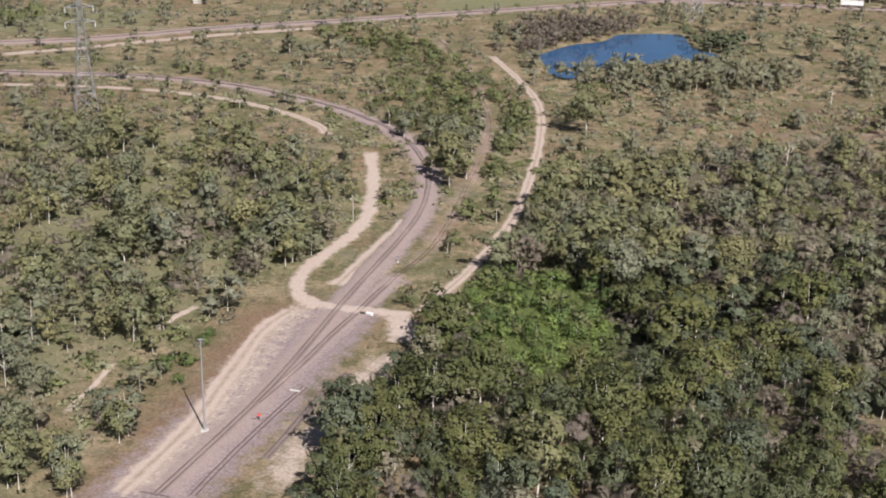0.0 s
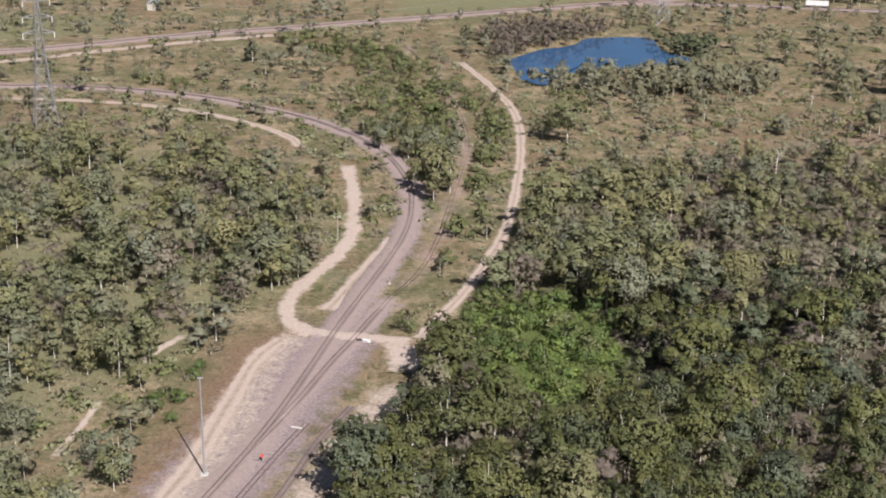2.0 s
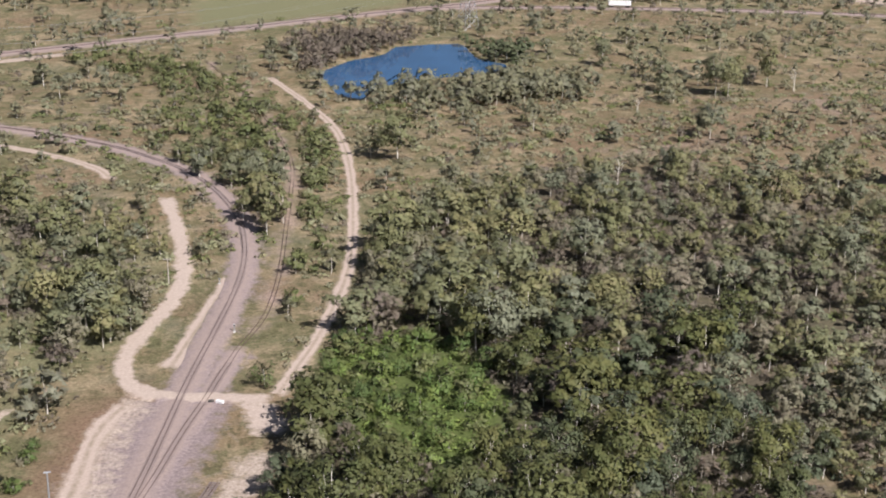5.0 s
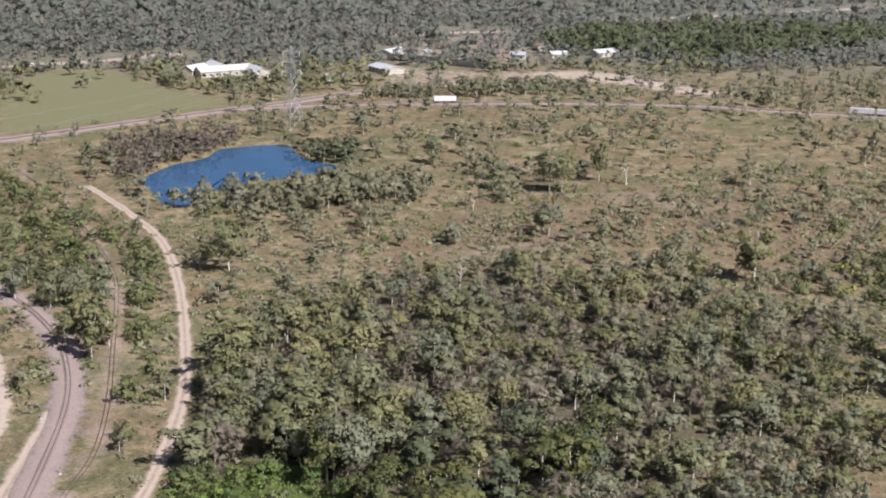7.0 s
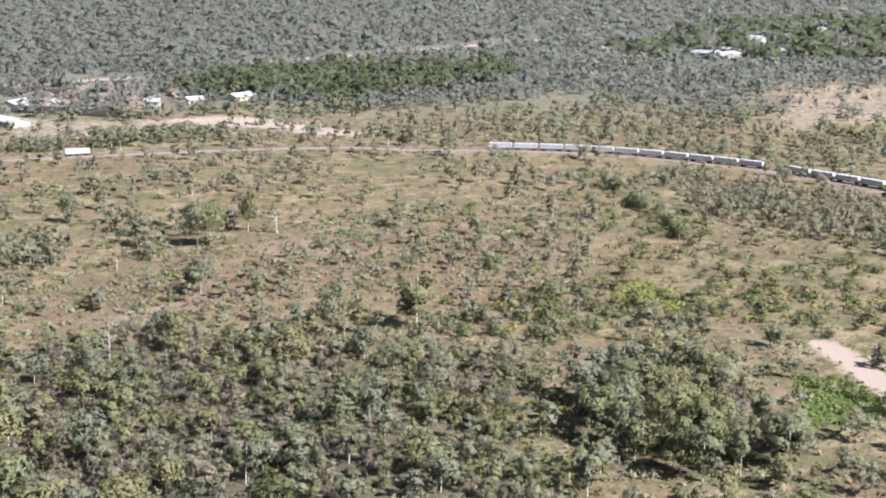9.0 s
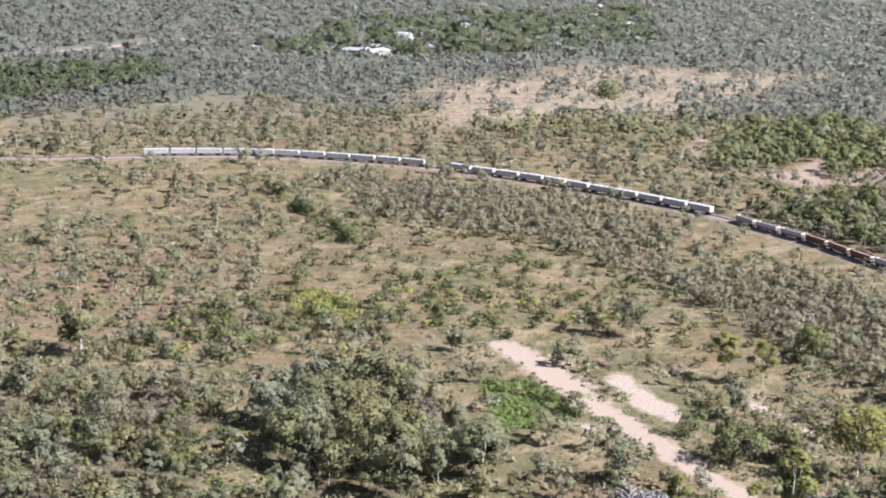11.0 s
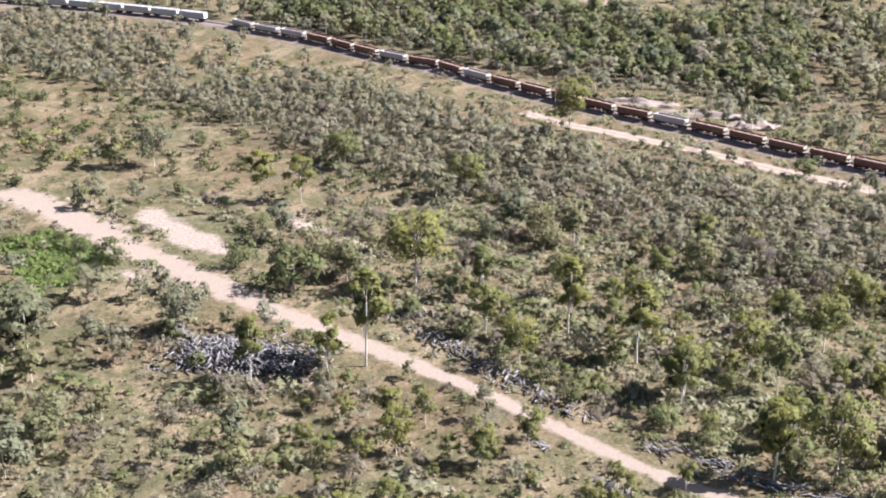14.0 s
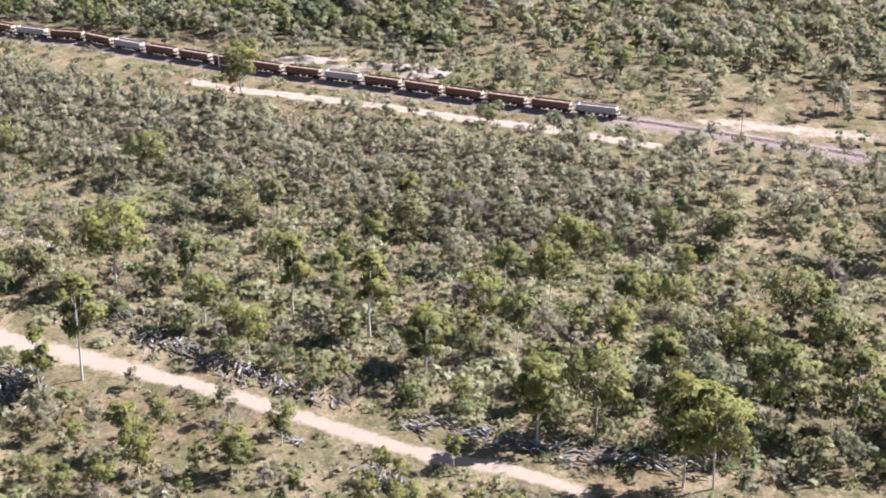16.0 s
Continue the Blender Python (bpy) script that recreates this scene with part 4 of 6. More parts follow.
SEEN = [(-115, 205), (90, 210), (130, 240), (148, 262), (156, 240), (166, 185), (176, 110), (182, 55), (400, 20), (2400, -460), (2400, 2400), (-800, 2400)]


def open_ground(xy, margin=1.0):
    """False where roads, rails, water, sand or the yard leave no room for a plant."""
    ok = inside(xy, SEEN)
    for line, half in [*ROADS, *CLEAR]:
        lo, hi = line.min(0) - 15, line.max(0) + 15
        k = ok & (xy > lo).all(1) & (xy < hi).all(1)
        ok[k] = line_distance(xy[k], line) > half + margin
    for x, y, r in BUILT:
        ok &= np.hypot(xy[:, 0] - x, xy[:, 1] - y) > r + margin
    for outline in (POND, QUARRY_POND, SAND_A, SAND_C, SAND_FAR):
        ok &= ~inside(xy, outline)
    return ok


def field(lo, hi, step, seed):
    """Points about step metres apart, none in line."""
    g = np.random.default_rng(seed)
    x, y = np.meshgrid(np.arange(lo[0], hi[0], step), np.arange(lo[1], hi[1], step))
    xy = np.stack([x.ravel(), y.ravel()], 1)
    return xy + g.uniform(-0.48, 0.48, xy.shape) * step


def within(poly, step, seed, keep=1.0, margin=1.0, clump=0.0):
    p = np.array(poly)
    xy = field(p.min(0), p.max(0), step, seed)
    xy = xy[inside(xy, poly)]
    chance = keep * (1 - clump + clump * 2 * wave(xy, step * 7, seed))
    xy = xy[np.random.default_rng(seed + 1).uniform(size=len(xy)) < chance]
    return xy[open_ground(xy, margin)]


def heights(n, lo, hi, seed):
    g = np.random.default_rng(seed)
    return (lo + (hi - lo) * g.uniform(0, 1, n) ** 1.5) * g.uniform(0.75, 1.3, n)


YARD_STRIP = [(-75, 225), (-58, 300), (-48, 335), (-36, 372), (-20, 400), (-4, 420), (2, 380), (-5, 335), (-14, 300), (-28, 262), (-34, 225)]
EAST_FRONT = [(205, 60), (330, 60), (330, 200), (322, 250), (300, 300), (262, 240), (240, 200), (222, 165)]
WEST_OF_ROAD = [(120, 160), (205, 150), (222, 190), (240, 240), (252, 285), (215, 300), (165, 305), (110, 250)]
FOREST_SW = [(-26, 222), (-24, 254), (-19, 272), (-12, 290), (90, 290), (110, 255), (95, 222)]
FOREST_SE = [(88, 255), (100, 330), (160, 330), (172, 365), (150, 395), (172, 440), (205, 415), (215, 400), (185, 372), (165, 330), (120, 250)]

thick_gum, thick_mid, thick_grey, thick_green, thick_far, thick_shrub = (Thicket() for _ in range(6))
thick_bare, thick_bright, thick_yellow, thick_sage, thick_far_grey, thick_tuft, thick_dark, thick_wet = (Thicket() for _ in range(8))
things = []


def keep_off(xy, polys):
    for poly in polys:
        xy = xy[~inside(xy, poly)]
    return xy


# close woodland
east = np.vstack([within(FOREST_E, 5.9, 201, 0.95), keep_off(within(FOREST_SW, 5.9, 213, 0.95), [FOREST_E, FOREST_E2])])
east2 = np.vstack([keep_off(within(FOREST_E2, 6.6, 203, 0.78, clump=0.5), [FOREST_E]),
                   keep_off(within(FOREST_SE, 6.2, 215, 0.9), [FOREST_E, FOREST_E2, FOREST_SW, HOLLOW_TREES])])
east, east2 = keep_off(east, [LUSH, YARD_STRIP]), keep_off(east2, [LUSH, YARD_STRIP])
west = keep_off(within(WOOD_W, 6.3, 205, 0.8, clump=0.6), [YARD_STRIP])
west = west[np.random.default_rng(206).uniform(size=len(west)) < np.interp(west[:, 1], (380, 480), (1, 0.5))]
far_side = east[:, 0] + 0.12 * (east[:, 1] - 300) > 88 + 40 * (wave(east, 45, 17) - 0.5) + np.random.default_rng(218).normal(0, 9, len(east))
east2, east = np.vstack([east2, east[far_side][::2], east[far_side][1::4]]), east[~far_side]
hollow = within(HOLLOW_TREES, 7.2, 207, 0.92)
front = within(EAST_FRONT, 7.5, 209, 0.4, 2)
front2 = within(WEST_OF_ROAD, 7.0, 211, 0.6, 2.5, clump=0.4)
for xy, lo, hi, seed, dry, grey_share in ((east, 7, 14.5, 301, 0.16, 0.1), (east2, 5, 11, 302, 0.14, 0.3), (west, 6.5, 12.5, 303, 0.1, 0.2), (hollow, 10, 16, 305, 0.02, 0.05), (front, 5, 13, 307, 0.08, 0.12), (front2, 4, 10, 309, 0.1, 0.2)):
    hs = heights(len(xy), lo, hi, seed)
    lot = np.random.default_rng(seed + 5).uniform(size=len(xy)) + 0.3 * (wave(xy, 50, seed) - 0.5)
    bare, grey_one = lot < dry, (lot >= dry) & (lot < dry + grey_share)
    thick_bare.add(MID_GUM, xy[bare], hs[bare] * 0.75, seed)
    thick_grey.add(NEAR_GUM, xy[grey_one], hs[grey_one] * 0.85, seed)
    xy, hs = xy[~bare & ~grey_one], hs[~bare & ~grey_one]
    close = (xy[:, 1] < 290) | (xy[:, 0] > 190)
    things += [(*p, h, seed) for p, h in zip(xy[close], hs[close])]
    dark = ~close & (seed == 301) & (xy[:, 1] < 345)
    thick_wet.add(NEAR_GUM, xy[dark], hs[dark], seed)
    thick_gum.add(NEAR_GUM, xy[~close & ~dark], hs[~close & ~dark], seed)
SOUTH_EAST = [(205, 40), (262, 40), (268, 125), (240, 140), (215, 135)]
xy = within(SOUTH_EAST, 7.6, 217, 0.7, 1.5, clump=0.3)
thick_gum.add(NEAR_GUM, xy, heights(len(xy), 5, 11, 317), 317)
# scrub, row bushes and the green corridor
SCRUB_SOUTH = [(376, 165), (392, 140), (372, 60), (330, 55), (305, 126), (310, 166)]
xy = np.vstack([within(SCRUB, 4.3, 221, 0.9, clump=0.2), keep_off(within(SCRUB_SOUTH, 5.2, 222, 0.8, clump=0.3), [SCRUB]), keep_off(within(TRAIN_SCRUB, 4.9, 224, 0.9, clump=0.25), [SCRUB])])
hs, lot = heights(len(xy), 4, 7, 321), np.random.default_rng(322).uniform(size=len(xy))
thick_grey.add(SCRUB_TREE, xy[lot < 0.62], hs[lot < 0.62], 321)
thick_mid.add(SCRUB_TREE, xy[lot >= 0.62], hs[lot >= 0.62], 323)
for poly, step, lo, hi, seed in ((CORRIDOR, 5.6, 2.4, 5, 223), (BUSH_STRIP, 5, 2, 4, 225), (ROWBUSH + [(372, 500), (396, 548), (416, 590)], 6, 3, 5, 229)):
    xy = within(poly, step, seed, 0.35 if seed == 225 else 0.7, 0.5, clump=0.6)
    hs, olive = heights(len(xy), lo, hi, seed), np.random.default_rng(seed).uniform(size=len(xy)) < 0.14
    thick_green.add(LIGHT_BUSH, xy[~olive], hs[~olive], seed)
    thick_gum.add(NEAR_GUM, xy[olive], hs[olive] * 1.5, seed)
for poly, step, lo, hi, seed in ((LUSH, 2.4, 0.4, 1.3, 227), (GREEN_PATCH, 2.2, 0.5, 1.5, 228)):
    xy = within(poly, step, seed, 0.9, 0.3)
    thick_bright.add(SHRUB, xy, heights(len(xy), lo, hi, seed), seed)
xy = within(LUSH, 5.2, 229, 0.8, 0.5)
thick_bright.add(LIGHT_BUSH, xy[::2], heights(len(xy[::2]), 1.8, 4, 229), 229)
thick_green.add(LIGHT_BUSH, xy[1::2], heights(len(xy[1::2]), 2.2, 4.6, 229), 229)
xy = within(GREEN_PATCH, 8, 226, 0.4, 1)
thick_green.add(DENSE_BUSH, xy, heights(len(xy), 1.8, 3.2, 226), 226)
xy = within(YELLOW_PATCH, 2.3, 230, 0.95, 0.5)
thick_yellow.add(SHRUB, xy, heights(len(xy), 0.8, 1.8, 230), 230)
for poly, step, lo, hi, seed in ((POND_N, 5, 4, 8, 231), (POND_E, 5, 5, 9, 233), (POND_S, 5, 5, 10, 235)):
    xy = within(poly, step, seed, 0.95, 0.3)
    {231: thick_bare, 233: thick_dark, 235: thick_mid}[seed].add(MID_GUM, xy, heights(len(xy), lo, hi, seed), seed)
xy = within(EAST_WOOD, 5.0, 237, 0.95)
hs, lot = heights(len(xy), 5, 9, 237), rng.uniform(size=len(xy))
thick_wet.add(MID_GUM, xy[lot < 0.3], hs[lot < 0.3], 236)
thick_gum.add(MID_GUM, xy[(lot >= 0.3) & (lot < 0.58)], hs[(lot >= 0.3) & (lot < 0.58)], 237)
thick_green.add(MID_GUM, xy[(lot >= 0.58) & (lot < 0.8)], hs[(lot >= 0.58) & (lot < 0.8)], 238)
thick_grey.add(MID_GUM, xy[lot >= 0.8], hs[lot >= 0.8], 239)
BEHIND_TRAIN = [(425, 20), (448, 80), (474, 130), (490, 172), (610, 186), (660, 60), (600, -40), (440, -40)]
xy = within(BEHIND_TRAIN, 5.6, 243, 0.9, clump=0.4)
hs, lot = heights(len(xy), 5, 10, 243), np.random.default_rng(244).uniform(size=len(xy))
thick_gum.add(MID_GUM, xy[lot < 0.5], hs[lot < 0.5], 243)
thick_grey.add(SCRUB_TREE, xy[lot >= 0.5], hs[lot >= 0.5] * 0.9, 244)
# darker trees between the pits
for poly, seed in ((PIT_TREES, 247), (PIT_TREES_SOUTH, 249)):
    xy = keep_off(within(poly, 6.6, seed, 0.9, clump=0.3), PITS)
    thick_green.add(MID_GUM, xy, heights(len(xy), 5, 10, seed), seed)
# leafless trees at the marshy end of the pond, and a belt beside the main line
for poly, thick, lo, hi, seed in ((MARSH, thick_bare, 5, 9, 252), (LINE_TREES, thick_mid, 5, 8, 254)):
    xy = within(poly, 5.0, seed, 0.9, 0.3)
    thick.add(MID_GUM, xy, heights(len(xy), lo, hi, seed), seed)
# broad belt of darker trees
xy = within(DARK_BELT, 9.5, 248, 0.9)
thick_dark.add(MID_GUM, xy, heights(len(xy), 7, 12, 248), 248)
# bushes in a row along an old fence
fence_row = smooth([(428, 630)] + ROWBUSH[1:], 5.5)
fence_row += np.random.default_rng(245).normal(0, 1.6, fence_row.shape)
thick_green.add(DENSE_BUSH, fence_row, heights(len(fence_row), 2.4, 4.2, 245), 245)
# open woodland between
USED = [FOREST_E, FOREST_E2, FOREST_SW, FOREST_SE, WOOD_W, HOLLOW_TREES, EAST_FRONT, WEST_OF_ROAD, SCRUB, CORRIDOR, LUSH, POND_N, POND_E, POND_S, EAST_WOOD, YARD_STRIP, FIELD, GREEN_PATCH, SCRUB_SOUTH, BEHIND_TRAIN, TRAIN_SCRUB, YELLOW_PATCH]
xy = field((-330, -120), (620, 860), 9.0, 241)
track = np.array(LINE_TRAIN)[::-1]
beyond = (xy[:, 0] > np.interp(xy[:, 1], track[:, 1], track[:, 0]) + 8) & (xy[:, 1] < 800)
k = rng.uniform(size=len(xy)) < np.where(beyond, 1.6, 0.4) * (0.3 + 1.4 * wave(xy, 90, 5)) * np.where(inside(xy, OPEN_MID), 1.15, 1.1)
xy = keep_off(xy[k], USED + [GLADE])
bare_pit = np.maximum.reduce([cover(xy, p, 15) for p in PITS])
xy = xy[rng.uniform(size=len(xy)) > 0.72 * bare_pit]
xy = xy[open_ground(xy, 2)]
hs = heights(len(xy), 3.5, 9, 341)
bare = rng.uniform(size=len(xy)) < 0.2
thick_mid.add(MID_GUM, xy[~bare], hs[~bare], 341)
thick_bare.add(SCRUB_TREE, xy[bare], hs[bare] * 0.7, 343)
# shrubs under and between
xy = np.vstack([field((-200, 110), (470, 600), 4.1, 251), field((-260, 600), (560, 800), 7, 253)])
lowland = inside(xy, EAST_FRONT) | inside(xy, WEST_OF_ROAD) | inside(xy, FOREST_SE) | ((xy[:, 0] > 300) & (xy[:, 1] < 300))
xy = xy[rng.uniform(size=len(xy)) < np.where(lowland, 0.62, 0.5) * (0.25 + 1.5 * wave(xy, 45, 9)) * np.where(inside(xy, GLADE) | inside(xy, GLADE_ROAD), 0.15, np.where(inside(xy, OPEN_MID), 1.3, 1))]
xy = xy[(xy[:, 1] > 110) | (xy[:, 0] > 210)]
xy = keep_off(xy, [FOREST_E, YARD_STRIP, FIELD, SAND_A])
xy = xy[open_ground(xy, 0.5)]
kind = rng.uniform(size=len(xy)) + 0.25 * (wave(xy, 60, 15) - 0.5)
for thick, lo, hi, seed in ((thick_shrub, -1, 0.28, 351), (thick_sage, 0.28, 0.68, 353), (thick_grey, 0.68, 0.92, 354), (thick_bare, 0.92, 2, 355)):
    k = (kind >= lo) & (kind < hi)
    big = np.where(inside(xy[k], EAST_FRONT) | inside(xy[k], WEST_OF_ROAD), 1.25, 1.0)
    thick.add(SHRUB, xy[k], heights(k.sum(), 0.8, 2.3, seed) * big, seed)
# heath of low soft mounds in front of the scrub
HEATH = [(205, 60), (300, 60), (312, 130), (322, 200), (342, 240), (348, 275), (372, 320), (345, 350), (300, 290), (262, 240), (240, 205), (224, 165)]
xy = keep_off(within(HEATH, 3.1, 291, 0.48, 0.3, clump=0.8), [GLADE])
lot = np.random.default_rng(292).uniform(size=len(xy)) + 0.3 * (wave(xy, 25, 293) - 0.5)
for thick, lo, hi, seed in ((thick_shrub, -1, 0.2, 294), (thick_sage, 0.2, 0.72, 295), (thick_grey, 0.72, 0.9, 296), (thick_bare, 0.9, 2, 297)):
    k = (lot >= lo) & (lot < hi)
    thick.add(SHRUB, xy[k], heights(k.sum(), 0.7, 1.9, seed), seed)
# rows of greener bushes in the open grass
BUSHY = [(207, 448), (256, 470), (319, 445), (375, 441), (375, 372), (345, 355), (300, 400), (262, 415), (226, 410)]
BUSHY_WEST = [(149, 332), (188, 388), (208, 404), (223, 401), (212, 373), (194, 352), (184, 329), (178, 314)]
xy = within(GLADE, 8.0, 279, 0.5, 0.7, clump=0.4)
thick_shrub.add(LIGHT_BUSH, xy, heights(len(xy), 2, 3.8, 279), 279)
# dry brush under the close woodland
xy = keep_off(np.vstack([within(FOREST_E, 4.2, 273, 0.8), within(FOREST_SE, 4.6, 274, 0.7)]), [LUSH, YARD_STRIP])
lot = np.random.default_rng(276).uniform(size=len(xy))
for thick, lo, hi in ((thick_bare, 0, 0.5), (thick_grey, 0.5, 0.75), (thick_wet, 0.75, 1.01)):
    k = (lot >= lo) & (lot < hi)
    thick.add(SHRUB, xy[k], heights(k.sum(), 1.2, 2.8, 278), 278)
for poly, seed in ((BUSHY, 275), (BUSHY_WEST, 277)):
    xy = within(poly, 5.0 if seed == 277 else 6.0, seed, 0.75, 0.7, clump=0.5)
    yellow = np.random.default_rng(seed).uniform(size=len(xy)) < 0.16
    thick_shrub.add(LIGHT_BUSH, xy[~yellow], heights((~yellow).sum(), 1.8, 4.2, seed), seed)
    thick_yellow.add(SHRUB, xy[yellow], heights(yellow.sum(), 1.2, 2.8, seed), seed)
# grass tussocks
TUFT = [(None, None, grow(170 + i, 1, 0.9, 3, 7, 0.95, 0.3, 3, 1, 0.8)[2]) for i in range(4)]
xy = field((-160, 150), (420, 560), 3.9, 281)
xy = xy[rng.uniform(size=len(xy)) < 0.75 * wave(xy, 30, 13)]
xy = keep_off(xy, [FOREST_E, FOREST_E2, FOREST_SW, YARD_STRIP])
xy = xy[open_ground(xy, 0.3)]
thick_tuft.add(TUFT, xy, heights(len(xy), 0.35, 0.8, 281), 281)
for poly, seed in ((WEST_OF_ROAD, 283), (EAST_FRONT, 285)):
    xy = within(poly, 2.5, seed, 0.75, 0.2, clump=0.6)
    thick_tuft.add(TUFT, xy, heights(len(xy), 0.35, 0.75, seed), seed)
# distant woods
xy = np.vstack([field((-600, 600), (1400, 1350), 8.9, 261), field((560, -250), (1400, 600), 8.9, 263)])
xy = xy[~((xy[:, 0] > -330) & (xy[:, 0] < 620) & (xy[:, 1] < 860))]
far = field((-900, -300), (2100, 2300), 13.5, 265)
r_far = np.hypot(far[:, 0], far[:, 1] - 80)
far = far[(r_far > 1200) & (r_far < 2200)]
for pts, kinds, lo, hi, limit, seed in ((xy, FAR_TREE, 5, 10, 1200, 361), (far, FAR_CLUMP, 5.5, 8.5, 2200, 371)):
    r, a = np.hypot(pts[:, 0], pts[:, 1] - 80), np.degrees(np.arctan2(pts[:, 0], pts[:, 1] - 80))
    open_part = np.maximum.reduce([0.75 * cover(pts, PALE_FAR, 60), 0.45 * cover(pts, YARD, 40), *(0.85 * cover(pts, p, 15) for p in PITS), 0.75 * cover(pts, SAND_BAND, 20), 0.95 * cover(pts, FIELD, 15)])
    k = (r < limit) & (a > -24) & (a < 106) & (rng.uniform(size=len(pts)) < (0.6 + 0.5 * wave(pts, 160, 11)) * (1 - open_part))
    pts = pts[k]
    pts = pts[open_ground(pts, 3)]
    belt = (inside(pts, DARK_BELT) & (rng.uniform(size=len(pts)) < 0.78)) | (inside(pts, VILLAGE_TREES) & (rng.uniform(size=len(pts)) < 0.5))
    hs = heights(len(pts), lo, hi, seed)
    dry = rng.uniform(size=len(pts)) < 0.25
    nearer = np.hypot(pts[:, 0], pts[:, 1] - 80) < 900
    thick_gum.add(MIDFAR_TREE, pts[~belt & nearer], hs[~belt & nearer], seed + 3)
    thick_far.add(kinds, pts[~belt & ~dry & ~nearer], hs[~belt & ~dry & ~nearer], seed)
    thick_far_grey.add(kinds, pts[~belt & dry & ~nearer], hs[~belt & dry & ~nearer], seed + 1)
    thick_dark.add(kinds, pts[belt], hs[belt] * 1.3, seed + 2)

# trees near enough to tell apart, each a thing
GUM_LABELS = ("olive-green gum tree with a pale trunk", "grey-green gum tree with an open crown", "yellowish-green gum tree in dry grass")
gum_kinds = []
for i, spec in enumerate(FINE_GUM):
    gum_kinds.append(plant("gum_tree", spec, M_GUM, GUM_LABELS[i % 3], "tree", "gum trees of the woodland"))
tall_kinds = [plant("gum_tree", spec, M_LIGHT_GUM, "slender gum tree with a tall white trunk", "tree", "tall gums beside the white road") for spec in TALL_GUM]
bush_kinds = [plant("bush", spec, M_GREEN, "rounded dense dark green bush", "bush", "round bushes") for spec in DENSE_BUSH]


def set_out(kinds, rows, seed):
    g = np.random.default_rng(seed)
    for x, y, h in rows:
        k = kinds[g.integers(len(kinds))]
        w = h * g.uniform(0.88, 1.15)
        ob = copy_thing(k, pose(0, 0, 0))
        ob.matrix_basis = pose(x, y, 0, 0, 0, g.uniform(0, 360)) @ Matrix.Diagonal((w, w, h, 1))


order = sorted(things, key=lambda p: min(math.hypot(p[0] - 30, p[1] - 225), math.hypot(p[0] - 225, p[1] - 160), math.hypot(p[0] - 225, p[1] - 340) + 60))
wet_kinds = [plant("gum_tree", spec, M_WET_GUM, "dark olive gum tree in close woodland", "tree", "gum trees of the woodland") for spec in FINE_GUM[:4]]
light_kinds = [plant("gum_tree", spec, M_LIGHT_GUM, "light yellow-green gum tree with a pale trunk in open grass", "tree", "gum trees of the woodland") for spec in OPEN_GUM]
set_out(wet_kinds, [p[:3] for p in order[:290] if p[3] == 301], 401)
set_out(gum_kinds, [p[:3] for p in order[:290] if p[3] in (302, 305)], 402)
set_out(light_kinds, [p[:3] for p in order[:290] if p[3] in (307, 309)], 404)
rest = np.array(order[290:])
thick_gum.add(NEAR_GUM, rest[:, :2], rest[:, 2], 403)
in_front = [p for p in TREES_GUM if p[0] > 200 and p[1] < 330]
set_out(light_kinds, in_front + TREES_FRONT, 410)
set_out(gum_kinds, [p for p in TREES_GUM if p not in in_front], 405)
set_out(tall_kinds, TREES_TALL, 407)
set_out(gum_kinds[2:5], TREES_OPEN, 408)
set_out(gum_kinds, CURVE_GROVE, 419)
vine_kinds = [plant("bush", spec, M_BRIGHT_BUSH, "bright green rounded bush", "bush", "round bushes") for spec in DENSE_BUSH]
set_out(bush_kinds, TREES_BUSH, 409)
set_out(vine_kinds, LUSH_BUSHES + YARD_BUSHES, 418)
set_out(bush_kinds, [(-114, 608, 5), (-107, 605, 5.5), (-100, 602, 5), (-94, 600, 4.5)], 413)
set_out(gum_kinds[3:4], [(46, 343, 17)], 415)
set_out(gum_kinds, YARD_TREES, 416)
set_out(bush_kinds, [(-224, 718, 9), (-217, 714, 8), (-214, 735, 10), (-230, 730, 9)], 417)


def dead_tree(x, y, h, seed):
    """A bleached bare tree: trunk and forked branches."""
    g = np.random.default_rng(seed)
    root = tagged(new("dead_tree"), "bleached leafless dead tree", "tree", "dead trees")
    root.location = (x, y, 0)
    v, f = limb([(0, 0, -0.3), (0.1, 0.1, h * 0.4), (0.3, -0.1, h * 0.8)], [0.22, 0.16, 0.06], 6)
    mesh_from("trunk", v, f, M_BARK, root, shade=True)
    for i in range(9):
        s, a = g.uniform(0.35, 0.8), g.uniform(0, 6.2832)
        r = h * g.uniform(0.12, 0.3)
        p = (0.3 * s, 0, h * s)
        q = (math.cos(a) * r * 0.6, math.sin(a) * r * 0.6, h * s + r * 0.5)
        e = (math.cos(a + 0.4) * r, math.sin(a + 0.4) * r, h * s + r * 1.0)
        v, f = limb([p, q, e], [0.08, 0.055, 0.02], 4)
        mesh_from("branch", v, f, M_BARK, root)


for i, (x, y, h) in enumerate(TREES_DEAD + [(118, 470, 9), (62, 395, 10), (95, 420, 9)]):
    dead_tree(x, y, h, 500 + i)
beside = [(x + dx, y + dy, h) for (x, y), (dx, dy, h) in zip(list(WIND_A) + list(WIND_B) + list(LOGPILE), ((6, 3, 4.5), (7, 1, 5), (6, 3, 4), (7, 2, 5), (5, 4, 4.5), (8, 2, 5), (7, 4, 4), (8, 1, 5), (6, 3, 4.5), (7, 2, 4), (6, 8, 3.5), (-9, 2, 4), (4, -7, 3), (9, 3, 3.5)))]
set_out(bush_kinds, beside, 411)
